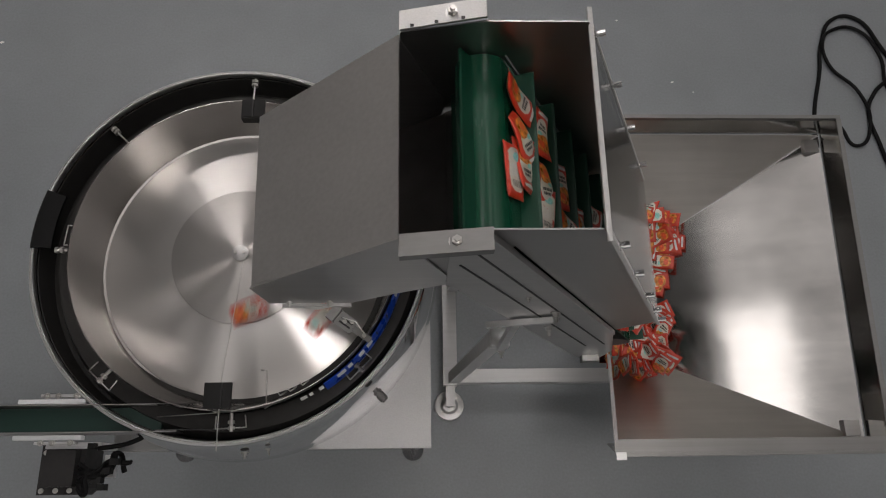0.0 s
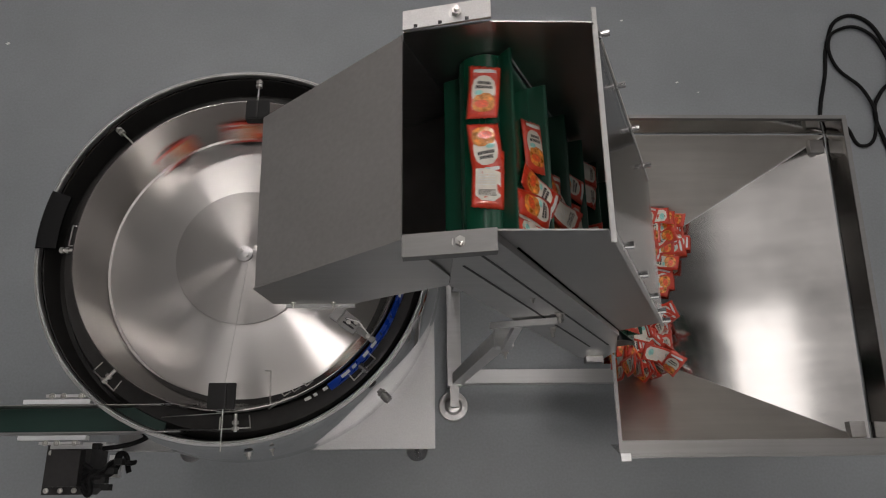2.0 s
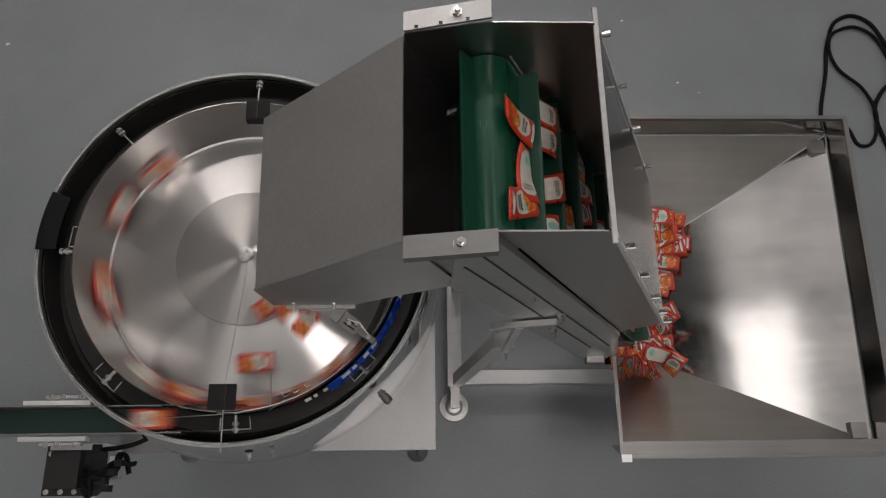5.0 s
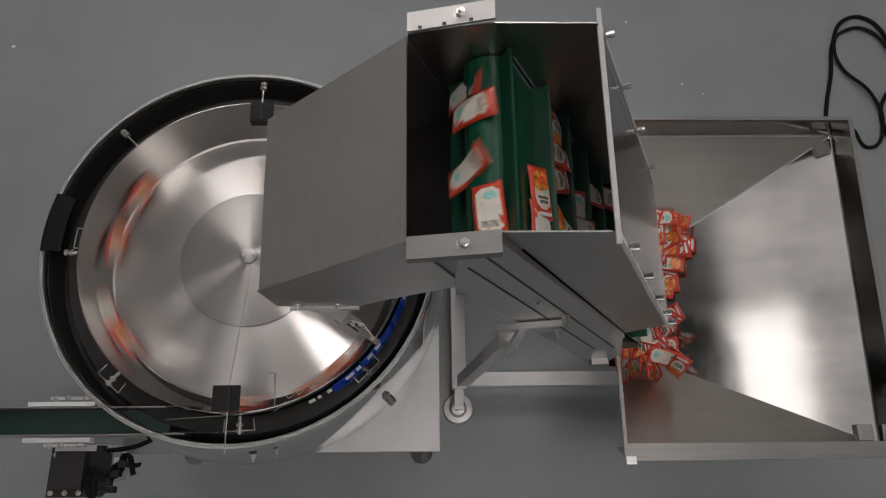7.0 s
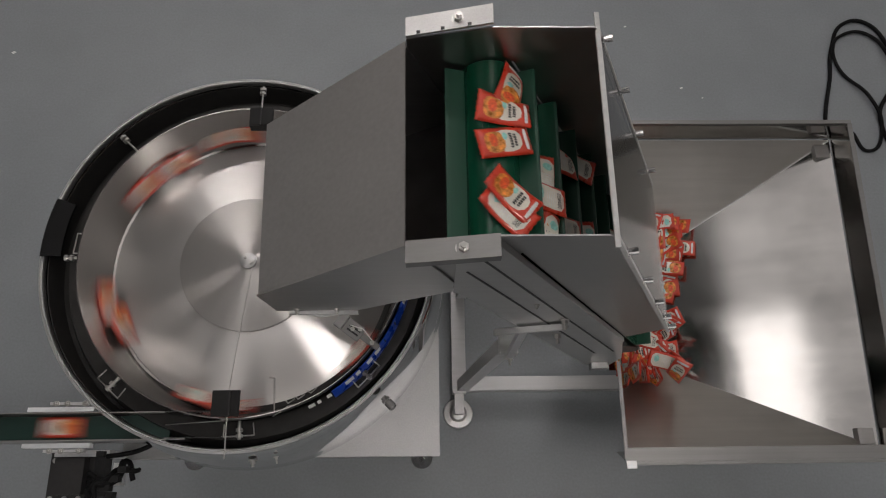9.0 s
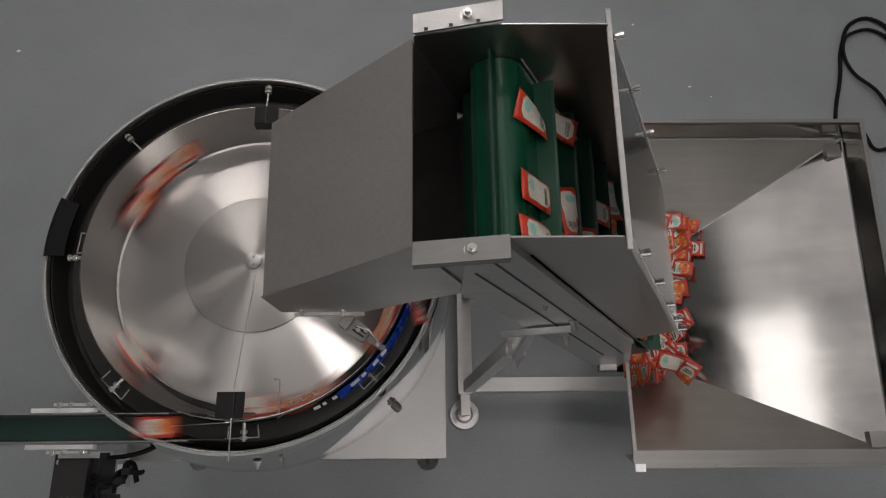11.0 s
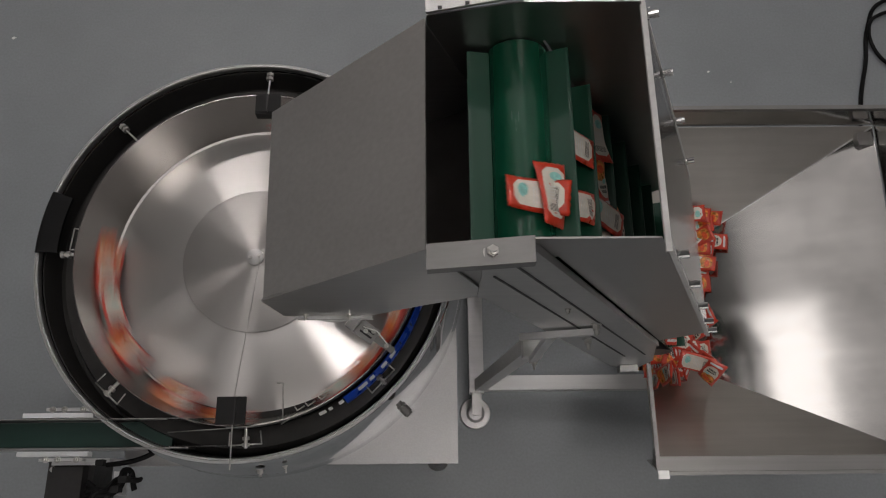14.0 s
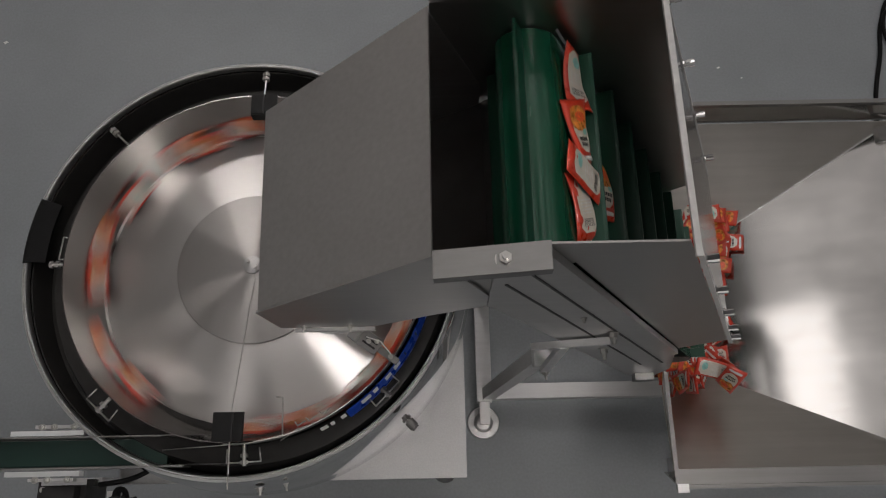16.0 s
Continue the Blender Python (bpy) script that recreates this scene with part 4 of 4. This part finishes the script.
def sachet(var):
    t = thing("sauce_sachet", "small red and white foil sauce sachet with a printed burger", "sachet", "sauce sachets")
    bm = bmesh.new()
    nx, ny = 18, 10
    faces = {}
    for side in (1, -1):
        g = [[bm.verts.new(bend(-SL / 2 + SL * i / nx + (0.0012 * (j % 2) if i in (0, nx) else 0), -SW / 2 + SW * j / ny, side * bulge(-SL / 2 + SL * i / nx, -SW / 2 + SW * j / ny, var), var)) for j in range(ny + 1)] for i in range(nx + 1)]
        for i in range(nx):
            for j in range(ny):
                bm.faces.new((g[i][j], g[i + 1][j], g[i + 1][j + 1], g[i][j + 1]))
        faces[side] = g
    for a, b in [((i, 0), (i + 1, 0)) for i in range(nx)] + [((i, ny), (i + 1, ny)) for i in range(nx)] + [((0, j), (0, j + 1)) for j in range(ny)] + [((nx, j), (nx, j + 1)) for j in range(ny)]:
        bm.faces.new((faces[1][a[0]][a[1]], faces[1][b[0]][b[1]], faces[-1][b[0]][b[1]], faces[-1][a[0]][a[1]]))
    pouch = part("pouch", bm, M_RED, t, smooth="all")
    # front: cream field with lettering bars, burger picture, end band
    part("cream_field", patch(bmesh.new(), 0.004, 0, 0.024, 0.0175, 1, var, 0.0004, 2.6), M_CREAM, pouch, smooth="all")
    bm = bmesh.new()
    for x, y0, n in ((0.0165, -0.0085, 5), (0.0095, -0.0105, 6)):
        for k in range(n):
            patch(bm, x, y0 + 0.0041 * k, 0.0026, 0.0015 + 0.0004 * (k % 2), 1, var, 0.0008, 8, 8, 2)
    tagged(part("lettering", bm, M_INK, pouch, "dark printed bars"), kind="stuff")
    part("burger_picture", patch(bmesh.new(), -0.017, -0.001, 0.0165, 0.0165, 1, var, 0.0007, 3.0), M_ORANGE, pouch, smooth="all")
    part("tomato_slice", patch(bmesh.new(), -0.019, 0.002, 0.007, 0.0105, 1, var, 0.0010), M_TOMATO, pouch, smooth="all")
    part("sauce_blot", patch(bmesh.new(), 0.0005, 0.007, 0.004, 0.006, 1, var, 0.0009), M_TEAL, pouch, smooth="all")
    part("end_band", patch(bmesh.new(), 0.0350, 0, 0.0030, 0.0165, 1, var, 0.0004, 8), M_SILVER, pouch)
    # back: pale panel with text lines and a bar code
    part("back_panel", patch(bmesh.new(), 0, 0, 0.034, 0.0180, -1, var, 0.0004, 8), M_CREAM, pouch, smooth="all")
    bm = bmesh.new()
    for i in range(6):
        patch(bm, 0.026 - i * 0.0017, 0.001, 0.0004, 0.013, -1, var, 0.0008, 8, 8, 2)
    tagged(part("bar_code", bm, M_INK, pouch), kind="stuff")
    bm = bmesh.new()
    for i in range(5):
        patch(bm, 0.010 - i * 0.004, 0.002, 0.0007, 0.013, -1, var, 0.0008, 8, 8, 2)
    tagged(part("small_print", bm, M_SILVER, pouch), kind="stuff")
    part("leaf_print", patch(bmesh.new(), -0.021, -0.003, 0.007, 0.010, -1, var, 0.0008), M_TEAL, pouch, smooth="all")
    return t


STOCK = {}
for v in range(4):
    one = sachet(v)
    STOCK[v] = [one] + [copy_thing(one, Matrix.Identity(4)) for k in range(37)]


def another(var):
    return STOCK[var].pop()


FLIP = Matrix.Rotation(math.pi, 4, "X")


def turn(a, flip=False):
    m = Matrix.Rotation(radians(a), 4, "Z")
    return m @ FLIP if flip else m


# Sachets riding the belt: pocket number (0 leaves the head first), place across the belt, turn (0: long side along the belt's run), back up, extra lift, extra run
RIDERS = [
    (0, -0.000, 160, 0, 0.012, 0.035), (0, -0.066, 130, 0, 0.016, 0.030), (0, -0.105, 95, 0, 0.010, 0.020), (0, -0.122, 95, 1, 0.004, 0.045),
    (1, -0.007, 265, 0, 0.006, 0.026), (1, -0.096, 95, 0, 0.009, 0.026), (1, -0.144, 88, 1, 0.005, 0.024),
    (2, -0.058, 275, 0, 0.006, 0.026), (2, -0.133, 155, 0, 0.010, 0.030), (2, -0.168, 175, 0, 0.014, 0.044), (2, -0.176, 178, 1, 0.005, 0.048), (2, -0.212, 180, 1, 0.006, 0.044),
    (3, -0.107, 278, 0, 0.006, 0.026), (3, -0.135, 160, 1, 0.014, 0.040), (3, -0.110, 150, 0, 0.010, 0.036), (3, -0.165, 100, 0, 0.006, 0.026),
    (4, -0.04, 170, 0, 0.006, 0.040), (4, -0.12, 95, 1, 0.006, 0.026), (4, -0.17, 20, 0, 0.006, 0.040),
    (5, 0.028, 178, 1, 0.006, 0.044), (5, -0.020, 182, 1, 0.006, 0.044), (5, -0.111, 200, 1, 0.007, 0.044), (5, -0.19, 95, 1, 0.005, 0.026),
    (6, -0.133, 97, 0, 0.007, 0.026), (6, -0.215, 90, 1, 0.006, 0.026),
    (7, 0.030, 250, 0, 0.007, 0.03), (7, -0.024, 176, 0, 0.006, 0.044), (7, -0.075, 194, 0, 0.006, 0.044), (7, -0.160, 142, 0, 0.012, 0.040), (7, -0.182, 142, 1, 0.005, 0.044),
    (8, -0.087, 92, 1, 0.005, 0.026), (8, -0.126, 180, 1, 0.012, 0.040), (8, -0.170, 92, 0, 0.006, 0.026), (8, -0.212, 80, 1, 0.005, 0.026),
    (9, -0.016, 176, 1, 0.006, 0.044), (9, -0.141, 180, 1, 0.006, 0.044), (9, -0.222, 178, 1, 0.006, 0.044),
    (10, 0.020, 172, 1, 0.006, 0.044), (10, -0.130, 100, 1, 0.013, 0.030), (10, -0.140, 120, 0, 0.006, 0.030), (10, -0.20, 150, 0, 0.006, 0.03),
    (11, -0.165, 178, 1, 0.005, 0.044), (11, -0.160, 93, 1, 0.011, 0.024),
    (12, -0.052, 174, 1, 0.006, 0.044), (12, -0.145, 186, 1, 0.006, 0.044),
    (13, 0.015, 95, 1, 0.006, 0.026), (13, -0.062, 110, 0, 0.008, 0.026), (13, -0.122, 165, 1, 0.014, 0.036), (13, -0.160, 110, 1, 0.006, 0.026),
    (14, -0.098, 92, 0, 0.006, 0.026),
    (15, -0.188, 95, 1, 0.006, 0.026),
    (16, -0.215, 150, 0, 0.008, 0.03), (17, -0.20, 165, 1, 0.006, 0.026), (18, -0.21, 95, 0, 0.006, 0.026), (19, -0.19, 95, 0, 0.006, 0.026),
]
FIRST_LEAVE = 0.72       # seconds at which pocket 0 is emptied
LATE = {1: 0.09, 9: -0.08}   # pockets that tip a little later or sooner
S_LEAVE = 0.172          # where its cleat stands then
OMEGA = -385.0           # turn of the sachets round the bowl, degrees a second
# Sachets already in the bowl at the start: angle and radius
IN_BOWL = [(281, 0.145), (322, 0.255), (60, 0.35), (40, 0.352), (20, 0.35), (75, 0.345)]


def ride(s, y, a, flip, up):
    lean = 22 * max(0, min(1, (0.17 - s) / 0.08)) * (1 if flip else max(0.65, min(1, (s + 0.05) / 0.14)))
    return belt_pose(s, y) @ Matrix.Translation((0, 0, up + lean * 0.0003)) @ Matrix.Rotation(radians(lean), 4, "Y") @ turn(a, flip)


def bowl_pose(a, r, seed, flip):
    z = 0.764 + max(0, r - 0.33) * 0.9 if r > 0.30 else 0.772 + (0.30 - r) * 0.22
    tilt = -12 if r < 0.31 else 42
    p = at_angle(a, r, z + 0.012)
    return Matrix.Translation((p.x + BX, p.y + BY, p.z)) @ Matrix.Rotation(radians(a), 4, "Z") @ Matrix.Rotation(radians(-tilt), 4, "Y") @ turn(80 + seed * 37 % 25, flip)


OUT_SPEED, OUT_MARK = 1.6, -0.42
# times at which a sachet passes the mark on the narrow belt
PASSES = sorted([3.5, 6.5, 7.5, 8.02, 8.5, 9.03, 13.5, 14.66, 16.1] + [0.38 + 0.5 * k for k in range(32)] + [4.7, 5.15, 5.65, 9.65, 10.15, 10.65, 11.15])
RAMP = 0.42


def bowl_rows(t0, a0, r0, leave, seed, flip, step=1 / 15):
    """Round and round the bowl from t0, then out along the narrow belt at the time leave."""
    rows = []
    rr = 0.346 + 0.018 * ((seed * 7) % 5) / 4
    om = OMEGA * (0.94 + 0.12 * ((seed * 5) % 7) / 6)
    lost = 0.275 * RAMP
    if leave < 17:
        laps = round((om * (leave - t0 - lost) - (268 - a0)) / 360)
        om = (268 - a0 + 360 * min(laps, -1)) / (leave - t0 - lost)
    t = t0
    while t < min(leave, 16.3):
        d = t - t0
        k = min(1, d / RAMP)
        gone = 0.45 * d + 0.55 * (d * k / 2 if k < 1 else d - RAMP / 2)
        rows.append((t, bowl_pose(a0 + om * gone, r0 + (rr - r0) * (k * (2 - k)), seed, flip)))
        t += step
    t = leave
    while t < 16.3 + step:
        x = max(-0.01 - OUT_SPEED * (t - leave), -1.4)
        rows.append((t, Matrix.Translation((x, -0.400, 0.872 if x > -0.16 else 0.840)) @ turn(180, flip)))
        t += step
        if x <= -1.4:
            rows.append((16.4, rows[-1][1]))
            break
    return rows


def way_out(entries):
    """First in, first out: the time at which each sachet in the bowl leaves it."""
    out, free = {}, sorted(entries)
    for mark in PASSES:
        go = mark - (-0.01 - OUT_MARK) / OUT_SPEED
        inside = [e for e in free if e[0] < go]
        ready = [e for e in inside if go - e[0] > 1.2]
        if ready and len(inside) > 7 + 0.7 * mark:
            out[ready[0][1]] = go
            free.remove(ready[0])
    return out


def off_head(pocket, seed):
    return FIRST_LEAVE + LATE.get(pocket, 0) + PERIOD * pocket + ((seed * 13) % 5) * 0.02


def rider_rows(pocket, y, a, flip, up, run, seed):
    leave = off_head(pocket, seed)
    s_of = lambda t: S_LEAVE + run + SPEED * (t - FIRST_LEAVE - PERIOD * pocket)
    half = 0.044 * abs(math.sin(radians(a))) + 0.024 * abs(math.cos(radians(a)))
    y = max(YB0 + half, min(YB1 - half, y))
    rows = []
    t = 0.0
    pick = (S_BOT + 0.03 - s_of(0)) / SPEED
    if pick > 0:
        rest = heap_pose(seed, y < -0.11)
        rows = [(0.0, rest), (max(0.05, pick - 0.5), rest)]
        t = max(0.1, pick)
    while t < min(leave, 16.2):
        rows.append((t, ride(s_of(t), y, a, flip, up)))
        t += 0.1 if s_of(t) > 0.02 else 0.5
    if leave >= 16.2:
        return rows
    m = ride(s_of(leave), y, a, flip, up)
    rows = [r for r in rows if r[0] < leave - 0.03] + [(leave, m)]
    p = m.translation
    for dt in (0.07, 0.14, 0.21, 0.28, 0.35):
        q = p + Vector((-0.10 * dt - 1.0 * dt * dt, -0.03 * dt, -0.12 * dt - 3.6 * dt * dt))
        q.x = max(q.x, 0.26)
        turn_over = Matrix.Rotation(radians(-330 * dt), 4, "Y") @ Matrix.Rotation(radians((seed % 5 - 2) * 40 * dt), 4, "X")
        rows.append((leave + dt, Matrix.Translation(q) @ turn_over @ Matrix.LocRotScale(None, m.to_quaternion(), None)))
    a0 = 292 + (seed * 11) % 5 * 7
    land = at_angle(a0, 0.17, 0.81)
    rows.append((leave + 0.43, Matrix.Translation((0.24, land.y * 0.7, 0.98)) @ Matrix.Rotation(radians(-40), 4, "Y") @ turn(a, flip)))
    rows += bowl_rows(leave + 0.5, a0, 0.14 + 0.03 * (seed % 4), LEAVING.get(seed, 99), seed, seed % 6 == 0)
    return rows


def heap_pose(seed, south):
    """A resting pose in one of the two heaps in the hopper."""
    rnd = random.Random(seed * 31 + 7)
    if south:
        x, y = 0.990 + 0.138 * rnd.random(), -0.250 + 0.16 * rnd.random()
        z = 0.465 + max(0, -0.205 - y) * 0.9 + 0.11 * rnd.random()
        if rnd.random() < 0.65:     # on edge, fanned out
            return pose(x, y - 0.01, z + 0.02, 0, 0, -84 + 480 * (x - 1.01) + rnd.uniform(-8, 8)) @ pose(0, 0, 0, rnd.uniform(68, 97), 0, 0) @ turn(90 + rnd.uniform(-14, 14), rnd.random() < 0.3)
        return pose(x, y + 0.03, z + 0.03, rnd.uniform(-10, 28), rnd.uniform(-20, 20), 0) @ turn(rnd.uniform(-40, 60), rnd.random() < 0.3)
    if rnd.random() < 0.86:         # a round pile at the foot of the slopes
        a, q = rnd.uniform(0, 2 * math.pi), math.sqrt(rnd.random())
        x, y, high = 1.152 + 0.062 * q * math.cos(a), 0.142 + 0.090 * q * math.sin(a), 0.045 * (1 - q * q)
    else:                           # a few that trail off along the trough
        y, high = rnd.uniform(-0.10, 0.06), 0.01
        x = 1.150 + 0.1 * y + 0.02 * rnd.random()
    z = 0.440 + max(0, x - 1.125, (y - 0.135) * 1.8) * 0.48 + high * rnd.uniform(0.3, 1)
    return pose(x, y, z, rnd.uniform(-14, 18), rnd.uniform(-36, -6), 0) @ turn(rnd.choice((0, 20, 90, 75, 180)) + rnd.uniform(-20, 20), rnd.random() < 0.15)


HEAP_NORTH, HEAP_SOUTH = 34, 50     # sachets that stay in the hopper


LEAVING = way_out([(off_head(r[0], k + 1) + 0.5, k + 1) for k, r in enumerate(RIDERS)] + [(-1.0, len(RIDERS) + 1 + k) for k in range(len(IN_BOWL))])


def motions():
    for i, c in enumerate(CLEATS):
        rows = []
        t = 0.0
        while t < 16.15:
            m = belt_pose(i * PITCH + SPEED * (t - 2.5) + 0.0, 0)
            rows.append((t, m))
            t += 0.2
        walk(c, rows)
    seed = 0
    for pocket, y, a, back, up, run in RIDERS:
        seed += 1
        walk(another(seed % 4), rider_rows(pocket, y, a, bool(back), up, run, seed))
    for a, r in IN_BOWL:
        seed += 1
        walk(another(seed % 4), bowl_rows(0.0, a, r, LEAVING.get(seed, 99), seed, seed % 3 == 0))
    for k in range(HEAP_NORTH + HEAP_SOUTH):
        seed += 1
        another(seed % 4).matrix_basis = heap_pose(seed, k >= HEAP_NORTH)
    for left in STOCK.values():
        for ob in left:
            for o in (*ob.children_recursive, ob):
                bpy.data.objects.remove(o)
    walk(rotor, [(0.1 * k, pose(0, 0, 0, 0, 0, (OMEGA * 0.1 * k) % 360)) for k in range(162)])


motions()
